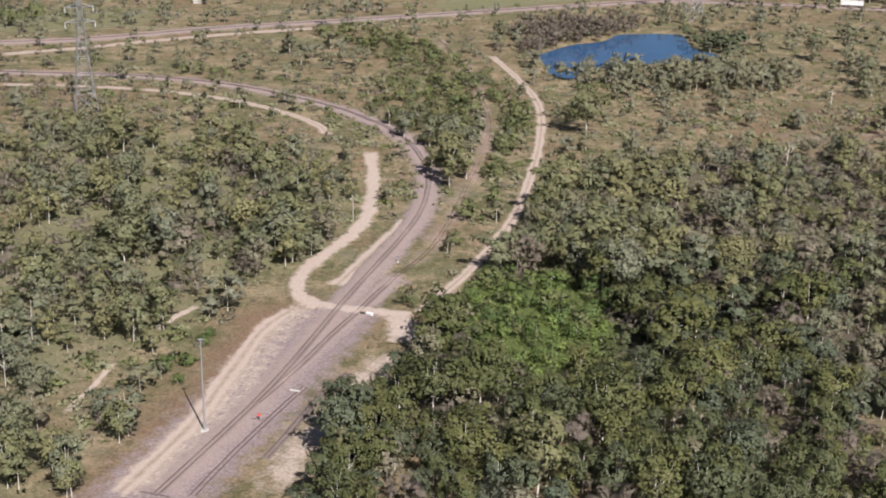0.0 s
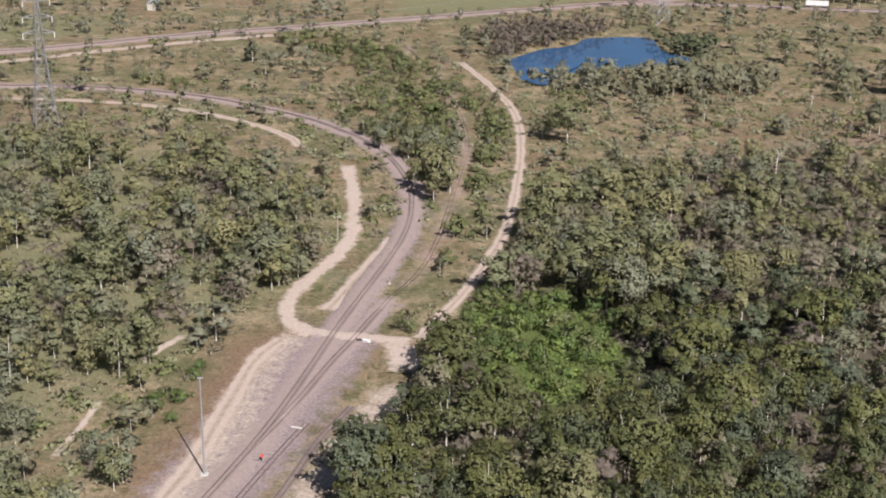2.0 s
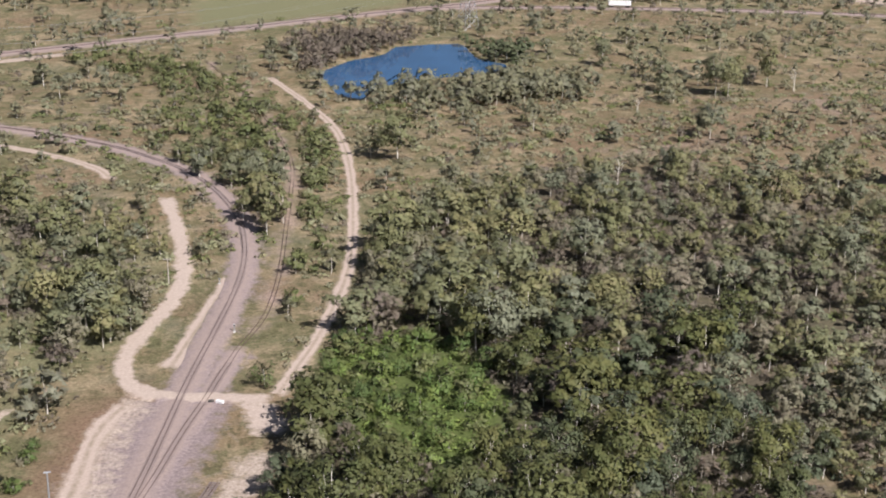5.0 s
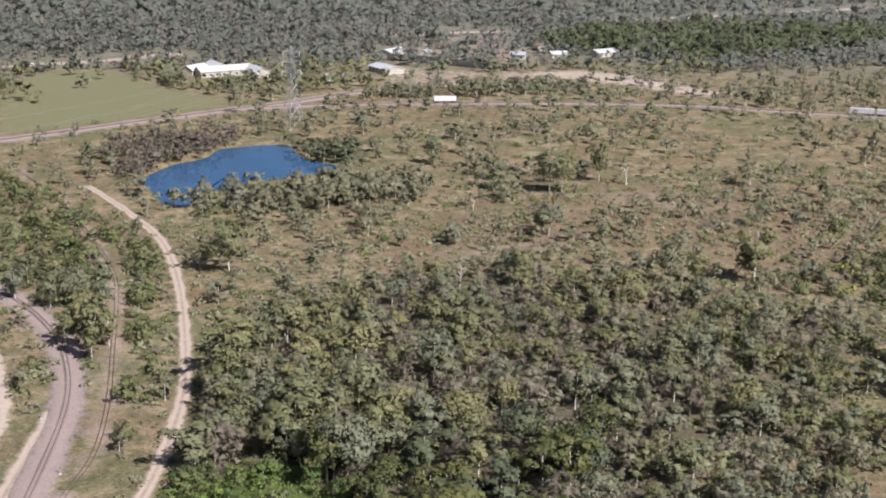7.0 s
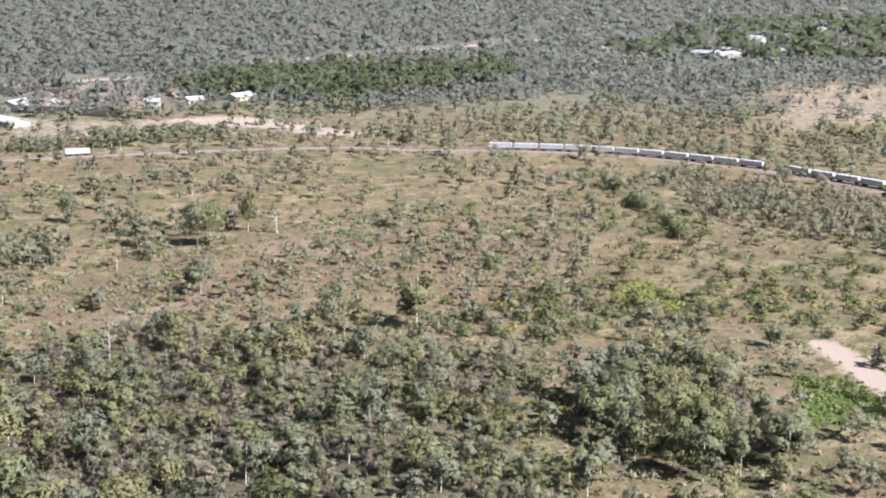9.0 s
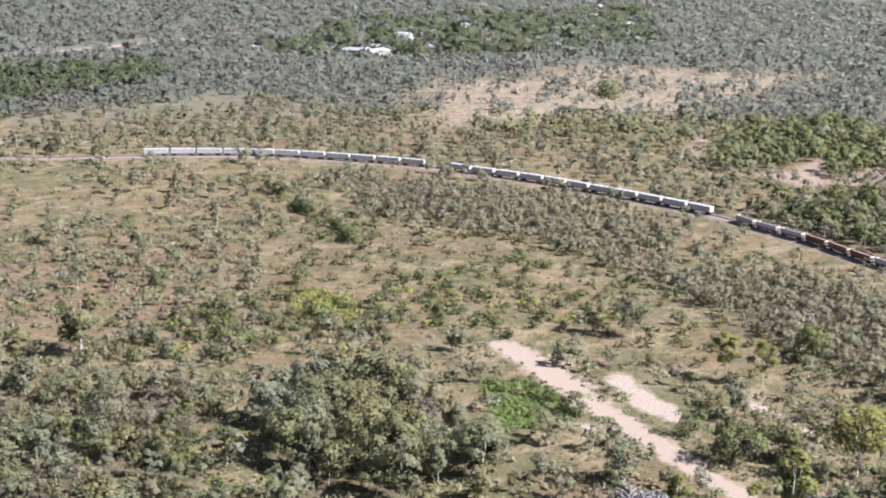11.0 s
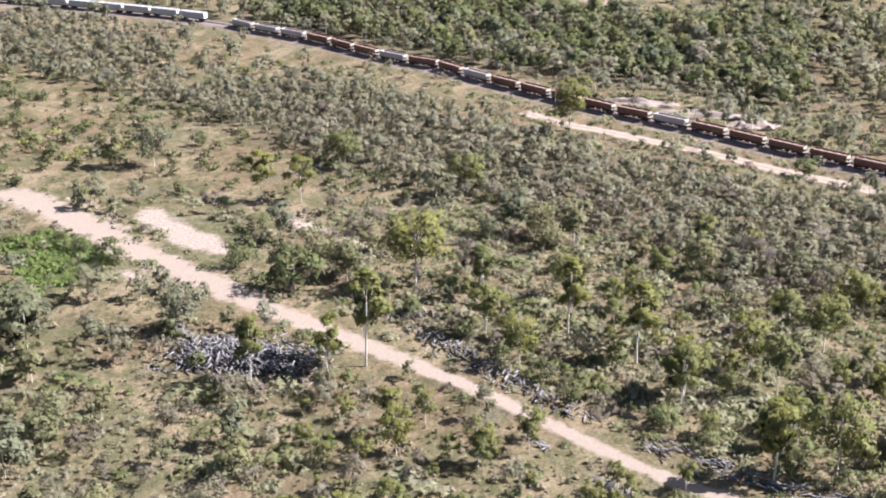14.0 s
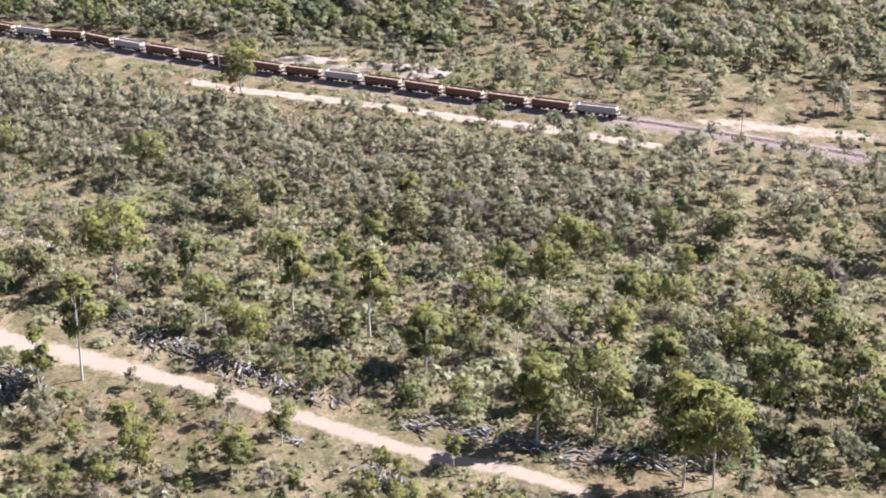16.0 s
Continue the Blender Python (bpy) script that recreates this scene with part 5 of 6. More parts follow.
for k in gum_kinds + wet_kinds + light_kinds + tall_kinds + bush_kinds + vine_kinds:
    for o in (*k.children_recursive, k):
        bpy.data.objects.remove(o)

thick_gum.build("woodland_trees", M_GUM, "dense olive-green gum woodland", "woodland")
thick_wet.build("dense_woodland_trees", M_WET_GUM, "close dark olive gum woodland", "woodland")
thick_mid.build("open_woodland_trees", M_OPEN, "scattered grey-green gum trees in dry grass", "woodland")
thick_grey.build("scrub_trees", M_GREY, "low grey-green scrub trees", "scrub", M_TWIG)
thick_green.build("green_thicket", M_GREEN, "lush dark green thicket", "thicket")
thick_shrub.build("shrubs", M_GREEN, "low green shrubs scattered in dry grass", "shrubs")
thick_far.build("distant_woods", M_HAZED_FAR, "wide woods reaching to the horizon, haze put into the leaf colour", "woodland")
thick_far_grey.build("distant_dry_woods", M_HAZED_FAR_DRY, "dry trees among the distant woods, greyed with painted haze", "woodland")
thick_bare.build("bare_trees", M_BARE, "leafless brownish-grey trees and brush", "bare trees", M_TWIG)
thick_bright.build("vine_thicket", M_BRIGHT, "bright green vine-covered thicket", "thicket")
thick_yellow.build("yellow_shrubs", M_YELLOW, "yellow-green flowering shrubs in grass", "shrubs")
thick_sage.build("sage_shrubs", M_SAGE, "pale sage-green low shrubs", "shrubs")
thick_tuft.build("grass_tussocks", M_TUFT, "dry straw-coloured grass tussocks", "grass")
thick_dark.build("dark_tree_belt", M_DARK, "belt of dark green trees", "woodland")


# ---- railways ----
M_RAIL = make_plain("rusty_rail_steel", (0.13, 0.085, 0.075), 0.6, 0.3)
M_SLEEPER = make_plain("dusty_sleeper_timber", (0.215, 0.175, 0.168), 0.9)
M_BROWN = make_plain("rust_brown_wagon_paint", (0.18, 0.092, 0.07), 0.7, other=(0.26, 0.155, 0.115), amount=0.7)
M_GREYW = make_plain("dusty_grey_wagon_paint", (0.47, 0.47, 0.51), 0.6, other=(0.32, 0.28, 0.26))
M_CREAM = make_plain("cream_platform_paint", (0.6, 0.53, 0.46), 0.6)
M_WHITE = make_plain("white_painted_steel", (0.72, 0.72, 0.73), 0.5, other=(0.46, 0.44, 0.43))
M_PALE_ROOF = make_plain("pale_grey_wagon_roof", (0.58, 0.59, 0.62), 0.5, other=(0.46, 0.44, 0.44))
M_UNDER = make_plain("dark_underframe", (0.05, 0.045, 0.042), 0.75)
M_ORE = make_plain("dusty_pinkish_ore", (0.3, 0.21, 0.18), 0.95)
M_STEEL = make_plain("galvanised_steel", (0.42, 0.43, 0.45), 0.45, 0.5, 0.12)
M_TIMBER = make_plain("grey_pole_timber", (0.42, 0.38, 0.34), 0.85)
M_RED = make_plain("red_enamel", (0.7, 0.07, 0.04), 0.4)
M_CONCRETE = make_plain("pale_concrete", (0.5, 0.48, 0.44), 0.85)
M_GLASS = make_plain("dark_window_glass", (0.03, 0.035, 0.04), 0.12)


def offsets(line, off):
    tan = np.gradient(line, axis=0)
    tan /= np.linalg.norm(tan, axis=1)[:, None]
    return line + np.stack([-tan[:, 1], tan[:, 0]], 1) * off


def bar_along(name, line, wide, z0, z1, mat, parent):
    """A bar of constant section that follows a line."""
    l, r = offsets(line, -wide / 2), offsets(line, wide / 2)
    n = len(line)
    v = np.concatenate([np.column_stack([p, np.full(n, z)]) for p, z in ((l, z0), (l, z1), (r, z1), (r, z0))])
    i = np.arange(n - 1)
    f = np.concatenate([np.stack([a * n + i, b * n + i, b * n + i + 1, a * n + i + 1], 1) for a, b in ((0, 1), (1, 2), (2, 3))])
    return mesh_from(name, v, f[:, ::-1], mat, parent)


def railway(name, pts, label, lift=0.3, step=2.0, buried=False, near=False):
    line = smooth(pts, step)
    root = tagged(new(name), label, "railway track")
    for side in (-0.5335, 0.5335):
        bar_along("rail", offsets(line, side), 0.1, lift + 0.1, lift + 0.25, M_RAIL, root)
    if buried:
        return root
    ties = smooth(pts, 0.75)
    tan = np.gradient(ties, axis=0)
    tan /= np.linalg.norm(tan, axis=1)[:, None]
    nor = np.stack([-tan[:, 1], tan[:, 0]], 1)
    single = 260 if near else 0
    if near:
        me = bpy.data.meshes.new("sleeper")
        bm = box(bmesh.new(), (2.1, 0.24, 0.18), (0, 0, 0.03))
        bm.to_mesh(me)
        bm.free()
        me.materials.append(M_SLEEPER)
        g = np.random.default_rng(6)
        for p, d in zip(ties[:single], nor[:single]):
            ob = new("sleeper", me)
            ob.parent = root
            ob.matrix_local = pose(*p, lift + g.uniform(-0.02, 0.01), 0, 0, math.degrees(math.atan2(d[1], d[0])) + g.normal(0, 1.2))
    ties, tan, nor = ties[single:], tan[single:], nor[single:]
    n = len(ties)
    if not n:
        return root
    jig = np.random.default_rng(5).uniform(-0.08, 0.08, (n, 1))
    v = []
    for a, b in ((-1.05, -0.12), (1.05, -0.12), (1.05, 0.12), (-1.05, 0.12)):
        p = ties + nor * (a + jig) + tan * b
        v += [np.column_stack([p, np.full(n, lift - 0.05)]), np.column_stack([p, np.full(n, lift + 0.11)])]
    v = np.stack(v, 1).reshape(-1, 3)
    k = np.arange(n)[:, None] * 8
    f = np.concatenate([k + np.array(q) for q in ((1, 3, 5, 7), (0, 2, 3, 1), (2, 4, 5, 3), (4, 6, 7, 5), (6, 0, 1, 7))])
    tagged(mesh_from("sleeper_row", v, f, M_SLEEPER, root), kind="stuff")
    return root


before = len(ROADS)
ribbon("track_bed_curve", RAIL_CURVE, 3.5, M_RED_BALLAST, "pinkish ballast bed of the curving railway", "track bed", hump=0.22, clear=3, seed=21)
ribbon("track_bed_old", RAIL_OLD[:10], 2.4, M_RED_BALLAST, "worn reddish bed of a disused railway", "track bed", hump=0.12, clear=2.4, seed=22)
ribbon("track_bed_west", LINE_WEST, 6.5, M_RED_BALLAST, "wide pale bed of the main line", "track bed", hump=0.25, clear=6, seed=23)
ribbon("track_bed_train", LINE_TRAIN, 2.8, M_RED_BALLAST, "ballast bed under the standing train", "track bed", hump=0.3, clear=4, seed=24)
del ROADS[before:]
railway("railway_track", RAIL_CURVE, "single railway track curving through scrub", 0.3, near=True)
railway("railway_track", RAIL_OLD[:9], "old railway track with rusty rails joining the yard", 0.16, near=True)
railway("railway_track", RAIL_OLD[8:], "disused railway track half buried in reddish earth", 0.05, buried=True)
railway("railway_track", RAIL_SIDE, "rusty siding track in grey ballast", 0.12, near=True)
railway("railway_track", RAIL_SPUR, "half-buried spur track in grey ballast", 0.02, buried=True)
railway("railway_track", LINE_WEST, "main line track past the pond", 0.38)
train_line = smooth(LINE_TRAIN, 1.0)
railway("railway_track", LINE_TRAIN, "railway track under the long goods train", 0.42)


def wheelset(parent, x):
    """A bogie with side frames, bolster and four wheels."""
    bm = bmesh.new()
    for y in (-0.85, 0.85):
        box(bm, (2.3, 0.16, 0.3), (x, y, 1.12), bevel=0.04)
        box(bm, (0.6, 0.2, 0.42), (x, y, 1.0), bevel=0.04)
    box(bm, (0.4, 1.7, 0.25), (x, 0, 1.15))
    bogie = part("bogie", bm, M_UNDER, parent)
    for dx in (-0.85, 0.85):
        for y in (-0.58, 0.58):
            rod_bm = rod(bmesh.new(), (x + dx, y - 0.07, 1.12), (x + dx, y + 0.07, 1.12), 0.43, n=14)
            part("wheel", rod_bm, M_RAIL, bogie)


def coupler(parent, half):
    for s in (-1, 1):
        part("coupler", box(bmesh.new(), (0.9, 0.22, 0.24), (s * (half + 0.35), 0, 1.45), bevel=0.04), M_UNDER, parent)


def hopper_wagon(paint, label):
    """Open ore wagon: tapered ribbed tub with a rim, load, end platforms with brake gear and rails."""
    root = tagged(new("ore_wagon"), label, "wagon", "wagons of the goods train")
    bm = bmesh.new()
    low, high, rim = (5.0, 1.05, 1.75), (5.6, 1.38, 3.75), 0.1
    rings = []
    for lx, ly, z in (low, (5.45, 1.38, 2.3), high, (high[0] - rim, high[1] - rim, high[2]), (5.3, 1.25, 3.15)):
        rings.append([bm.verts.new((sx * lx, sy * ly, z)) for sx, sy in ((-1, -1), (1, -1), (1, 1), (-1, 1))])
    for a, b in zip(rings, rings[1:]):
        for i in range(4):
            j = (i + 1) % 4
            bm.faces.new((a[i], a[j], b[j], b[i]))
    bm.faces.new(rings[0][::-1])
    part("tub", bm, paint, root)
    for s in (-1, 1):
        for i in range(9):
            part("rib", box(bmesh.new(), (0.12, 0.08, 1.4), (-4.8 + i * 1.2, s * 1.41, 3.0)), paint, root)
        part("top_rail", box(bmesh.new(), (11.2, 0.1, 0.14), (0, s * 1.42, 3.72)), paint, root)
        part("side_rail", box(bmesh.new(), (11.0, 0.08, 0.12), (0, s * 1.42, 2.34)), paint, root)
    bm = bmesh.new()
    bmesh.ops.create_grid(bm, x_segments=14, y_segments=4, size=1, matrix=Matrix.Diagonal((5.28, 1.24, 1, 1)))
    for v in bm.verts:
        v.co.z = 3.3 + 0.28 * math.cos(v.co.y) * (0.6 + 0.4 * math.sin(v.co.x * 2.3))
    part("ore_load", bm, M_ORE, root, "brown heaped ore")
    bm = box(bmesh.new(), (13.0, 0.9, 0.35), (0, 0, 1.5), bevel=0.04)
    for x in (-2.2, 0, 2.2):
        box(bm, (1.3, 1.2, 0.7), (x, 0, 1.25), bevel=0.1)
    part("underframe", bm, M_UNDER, root)
    for s in (-1, 1):
        bm = box(bmesh.new(), (1.0, 2.5, 0.1), (s * 6.05, 0, 2.0))
        for y in (-1.15, 1.15):
            rod(bm, (s * 6.5, y, 2.0), (s * 6.5, y, 3.3), 0.06)
        rod(bm, (s * 6.5, -1.15, 3.3), (s * 6.5, 1.15, 3.3), 0.06)
        box(bm, (0.12, 2.3, 0.7), (s * 5.8, 0, 3.2))
        part("end_platform", bm, M_CREAM, root, "cream end platform with handrail")
        part("brake_cylinder", rod(bmesh.new(), (s * 6.0, -0.5, 2.35), (s * 6.0, 0.4, 2.35), 0.22, n=10), M_UNDER, root)
        wheelset(root, s * 4.5)
    coupler(root, 6.3)
    return root


def box_wagon(label):
    """Pale boxy wagon: ribbed sides, flat roof with hatches, white ends."""
    root = tagged(new("box_wagon"), label, "wagon", "wagons of the goods train")
    part("body", box(bmesh.new(), (12.2, 2.6, 2.35), (0, 0, 2.95), bevel=0.06), M_GREYW, root, "dusty blue-grey wagon body")
    for i in range(13):
        for s in (-1, 1):
            part("rib", box(bmesh.new(), (0.16, 0.08, 2.2), (-5.7 + i * 0.95, s * 1.33, 2.95)), M_GREYW, root)
    bm = box(bmesh.new(), (12.3, 2.75, 0.12), (0, 0, 4.18), bevel=0.03)
    part("roof", bm, M_PALE_ROOF, root, "pale grey roof")
    for i in range(4):
        part("hatch", box(bmesh.new(), (1.6, 0.9, 0.14), (-4.5 + 3 * i, 0, 4.3), bevel=0.04), M_PALE_ROOF, root)
    for s in (-1, 1):
        part("end_panel", box(bmesh.new(), (0.12, 2.7, 2.3), (s * 6.17, 0, 3.0), bevel=0.03), M_WHITE, root)
        wheelset(root, s * 4.4)
    part("underframe", box(bmesh.new(), (12.9, 2.3, 0.3), (0, 0, 1.6), bevel=0.04), M_UNDER, root)
    coupler(root, 6.3)
    return root


run = np.concatenate([[0], np.cumsum(np.linalg.norm(np.diff(train_line, axis=0), axis=1))])


def on_line(s):
    s = run[-1] - s
    p = [np.array([np.interp(s + d, run, train_line[:, 0]), np.interp(s + d, run, train_line[:, 1])]) for d in (-4.5, 4.5)]
    d = p[0] - p[1]
    return pose(*((p[0] + p[1]) / 2), 0.0, 0, 0, math.degrees(math.atan2(d[1], d[0])))


brown = hopper_wagon(M_BROWN, "rust-brown open ore wagon standing on the line")
grey = hopper_wagon(M_GREYW, "dusty pale-grey open ore wagon standing on the line")
pale = box_wagon("pale grey box wagon with a white roof")
tail = run[-1] - run[np.argmin(np.hypot(*(train_line - (402, 127)).T))]
pitch = 13.75
for i in range(46):
    if 22 <= i < 46 and i in (22, 34):
        continue
    kind = (grey if i in (0, 6, 12, 15, 19, 20, 21) else brown) if i < 22 else pale
    copy_thing(kind, on_line(tail + pitch * (i + 0.5)))
for k in (brown, grey, pale):
    for o in (*k.children_recursive, k):
        bpy.data.objects.remove(o)


def boundary_wall():
    root = tagged(new("boundary_wall"), "long dark boundary wall beside the works yard", "wall")
    bar_along("panel_run", smooth([(251, 979), (268, 963), (287, 937), (310, 910)], 4), 0.5, -0.2, 4.5, M_UNDER, root)


boundary_wall()


def lone_wagon():
    w = box_wagon("white box wagon standing alone on the line")
    for o in w.children:
        if o.name.split(".")[0] in ("body", "rib", "roof", "hatch"):
            o.data.materials[0] = M_WHITE
    d = MAIN_LINES[1]
    i = int(np.argmin(np.hypot(*(d - (228.7, 802.5)).T)))
    t = d[i + 1] - d[i - 1]
    w.matrix_basis = pose(*d[i], 0, 0, 0, math.degrees(math.atan2(t[1], t[0])))


lone_wagon()


# ---- poles, towers, signals ----
def pole(name, x, y, h, label, lamp=False, arm=True, mat=None, group=""):
    root = tagged(new(name), label, "pole", group)
    root.location = (x, y, 0)
    part("post", rod(bmesh.new(), (0, 0, -0.4), (0, 0, h), 0.22 if h > 15 else 0.16, 0.13 if h > 15 else 0.1, 10), mat or M_TIMBER, root)
    if arm:
        part("crossarm", box(bmesh.new(), (2.0, 0.12, 0.14), (0, 0.14, h - 0.5), bevel=0.02), M_TIMBER, root)
        for dx in (-0.85, 0, 0.85):
            part("insulator", rod(bmesh.new(), (dx, 0.14, h - 0.43), (dx, 0.14, h - 0.18), 0.06, 0.04, 8), M_WHITE, root)
    if lamp:
        bm = box(bmesh.new(), (1.2, 0.4, 0.18), (0, 0.5, h - 0.1), bevel=0.05)
        rod(bm, (0, 0, h - 0.4), (0, 0.5, h - 0.1), 0.05)
        part("lamp_head", bm, M_STEEL, root)
    return root


mast = pole("yard_mast", -48.7, 263, 20.4, "tall pale steel mast beside the railway yard", lamp=True, arm=False, mat=M_STEEL)
bm = bmesh.new()
box(bm, (1.5, 1.5, 0.4), (0, 0, 0.1), bevel=0.06)
part("footing", bm, M_CONCRETE, mast)
for x, y, h in ((429.4, 202.4, 10), (410.2, 149.7, 10), (386, 95.1, 10), (414.4, 101.6, 10.5), (461, 226, 10), (494, 313, 9), (499, 359, 9), (446, 252, 10)):
    pole("line_pole", x, y, h, "slim timber pole beside the railway", arm=h != 9, group="poles along the railway")
pole("lamp_pole", 506, 345, 11, "slim lamp pole beyond the railway", lamp=True, arm=False, mat=M_STEEL)
pole("lamp_pole", 27, 1027, 15, "tall lamp pole beside the highway", lamp=True, arm=False, mat=M_STEEL)
pole("line_pole", -27, 403, 7.5, "short timber pole at the edge of the trees")


def pylon(x, y, turn, h=40.0):
    """Lattice power pylon: four splayed legs, bracing, three pairs of arms with insulators."""
    root = tagged(new("power_pylon"), "grey steel lattice power pylon", "pylon", "power pylons")
    root.matrix_basis = pose(x, y, 0, 0, 0, turn)
    levels = [(0, 4.3), (0.16, 3.5), (0.3, 2.8), (0.43, 2.2), (0.55, 1.7), (0.66, 1.25), (0.78, 1.0), (0.9, 0.8), (0.97, 0.5), (1.0, 0.1)]
    corner = ((-1, -1), (1, -1), (1, 1), (-1, 1))
    for cx, cy in corner:
        v, f = limb([(cx * r, cy * r, a * h) for a, r in levels], [0.13] * len(levels), 4)
        mesh_from("leg", v, f, M_STEEL, root)
    for k in range(4):
        (ax, ay), (bx, by) = corner[k], corner[(k + 1) % 4]
        for (a, ra), (b, rb) in zip(levels[:8], levels[1:9]):
            for p, q in (((ax * ra, ay * ra, a * h), (bx * rb, by * rb, b * h)), ((bx * ra, by * ra, a * h), (ax * rb, ay * rb, b * h)), ((ax * rb, ay * rb, b * h), (bx * rb, by * rb, b * h))):
                part("brace", rod(bmesh.new(), p, q, 0.075, n=4), M_STEEL, root)
    for lv, reach in ((0.7, 5.6), (0.815, 5.2), (0.935, 4.8)):
        for s in (-1, 1):
            z, bm = lv * h, bmesh.new()
            for y0 in (-0.8, 0.8):
                rod(bm, (s * 0.8, y0, z), (s * reach, 0, z + 0.2), 0.08, n=4)
                rod(bm, (s * 0.8, y0, z + 1.4), (s * reach, 0, z + 0.2), 0.07, n=4)
            arm = part("crossarm", bm, M_STEEL, root)
            part("insulator", rod(bmesh.new(), (s * reach, 0, z + 0.2), (s * reach, 0, z - 1.9), 0.14, n=8), M_WHITE, arm)


pylon(-139, 535.3, 20, 50)
pylon(131.9, 753.2, 20, 41)


def wires():
    """Slack power lines between the two pylons and on beyond them."""
    a, b = Vector((-139, 535.3, 50)), Vector((131.9, 753.2, 41))
    root = tagged(new("power_lines"), "thin slack power lines between pylons", "cable")
    for lv, reach in ((0.7, 5.6), (0.815, 5.2), (0.935, 4.8)):
        for s in (-1, 1):
            off = Vector((math.cos(radians(20)), math.sin(radians(20)), 0)) * s * reach
            for p, q in ((a, b), (b, b + (b - a)), (a, a - (b - a))):
                pts = [p.lerp(q, i / 16) + off + Vector((0, 0, (lv * (p.z + (q.z - p.z) * i / 16)) - (p.z + (q.z - p.z) * i / 16) - 1.9 - 36 * (i / 16) * (1 - i / 16))) for i in range(17)]
                side = (q - p).normalized().cross(Vector((0, 0, 1))) * 0.025
                v = [u + w for u in pts for w in (side, -side, Vector((0, 0, 0.035)))]
                f = [(3 * i + j, 3 * i + (j + 1) % 3, 3 * i + 3 + (j + 1) % 3, 3 * i + 3 + j) for i in range(16) for j in range(3)]
                mesh_from("wire", v, f, M_STEEL, root)


wires()


def point_marker():
    root = tagged(new("point_indicator"), "small red railway point marker on a stand", "signal")
    root.location = (-38.1, 268.3, 0.1)
    part("stand", rod(bmesh.new(), (0, 0, 0), (0, 0, 0.9), 0.07), M_UNDER, root)
    part("target", rod(bmesh.new(), (0, -0.05, 1.15), (0, 0.05, 1.15), 0.34, n=14), M_RED, root, "round red target")
    part("lever", rod(bmesh.new(), (0, 0, 0.3), (-2.6, 0.3, 0.15), 0.06), M_UNDER, root)


point_marker()


def signal_post(x, y, h):
    root = tagged(new("railway_signal"), "short grey railway signal post", "signal", "signals beside the track")
    root.location = (x, y, 0)
    part("post", rod(bmesh.new(), (0, 0, 0), (0, 0, h), 0.07, n=8), M_STEEL, root)
    part("head", box(bmesh.new(), (0.45, 0.3, 0.6), (0, 0, h), bevel=0.05), M_STEEL, root)
    part("lens", rod(bmesh.new(), (0, -0.25, h + 0.15), (0, -0.19, h + 0.15), 0.13, n=10), M_GLASS, root)
    part("base", box(bmesh.new(), (0.7, 0.7, 0.3), (0, 0, 0.1), bevel=0.04), M_CONCRETE, root)


for x, y, h in ((-12.4, 367.2, 1.7), (-14, 401, 1.4), (-18.7, 525, 2.2)):
    signal_post(x, y, h)


def slab(name, size, at, turn, mat, label, category):
    ob = part(name, box(bmesh.new(), size, bevel=min(size) * 0.15), mat)
    ob.matrix_basis = pose(*at, *turn)
    tagged(ob, label, category)


slab("concrete_beam", (2.4, 0.45, 0.4), (-32.1, 282.5, 0.3), (0, 0, -18), M_CONCRETE, "pale concrete beam lying on the ballast", "beam")
slab("white_barrier", (1.9, 0.7, 0.7), (-18.1, 327.7, 0.5), (4, 0, -35), M_WHITE, "white painted barrier beside the crossing", "barrier")
slab("white_barrier", (1.3, 0.6, 0.5), (-19.9, 328.5, 0.45), (0, 6, 10), M_UNDER, "dark fallen barrier beside the crossing", "barrier")


# ---- stacks of old sleepers ----
def timber_meshes():
    kinds = []
    g = np.random.default_rng(3)
    for _ in range(6):
        bm = box(bmesh.new(), (2.1, 0.26, 0.2), bevel=0.03)
        for v in bm.verts:
            v.co += Vector(g.normal(0, 0.02, 3))
        me = bpy.data.meshes.new("timber")
        bm.to_mesh(me)
        bm.free()
        me.materials.append(M_OLDWOOD)
        kinds.append(me)
    return kinds


def make_oldwood():
    m, nt, bsdf = material("weathered_sleepers_gap_shade")
    who = nt.nodes.new("ShaderNodeObjectInfo").outputs["Random"]
    pos = nt.nodes.new("ShaderNodeTexCoord").outputs["Object"]
    island = nt.nodes.new("ShaderNodeNewGeometry").outputs["Random Per Island"]
    # grey wood to near-black; the dark end paints the shade of gaps between timbers
    c = blend(nt, calc(nt, "FRACT", calc_open(nt, "ADD", who, island), 0), (0.36, 0.345, 0.35), (0.04, 0.036, 0.038))
    c = blend(nt, ramp(nt, noise_at(nt, 6, 5, 0.7, pos), 0.5, 0.75), c, (0.2, 0.17, 0.15))
    nt.links.new(c, bsdf.inputs["Base Color"])
    bsdf.inputs["Roughness"].default_value = 0.9
    return m


M_OLDWOOD = make_oldwood()
TIMBERS = timber_meshes()


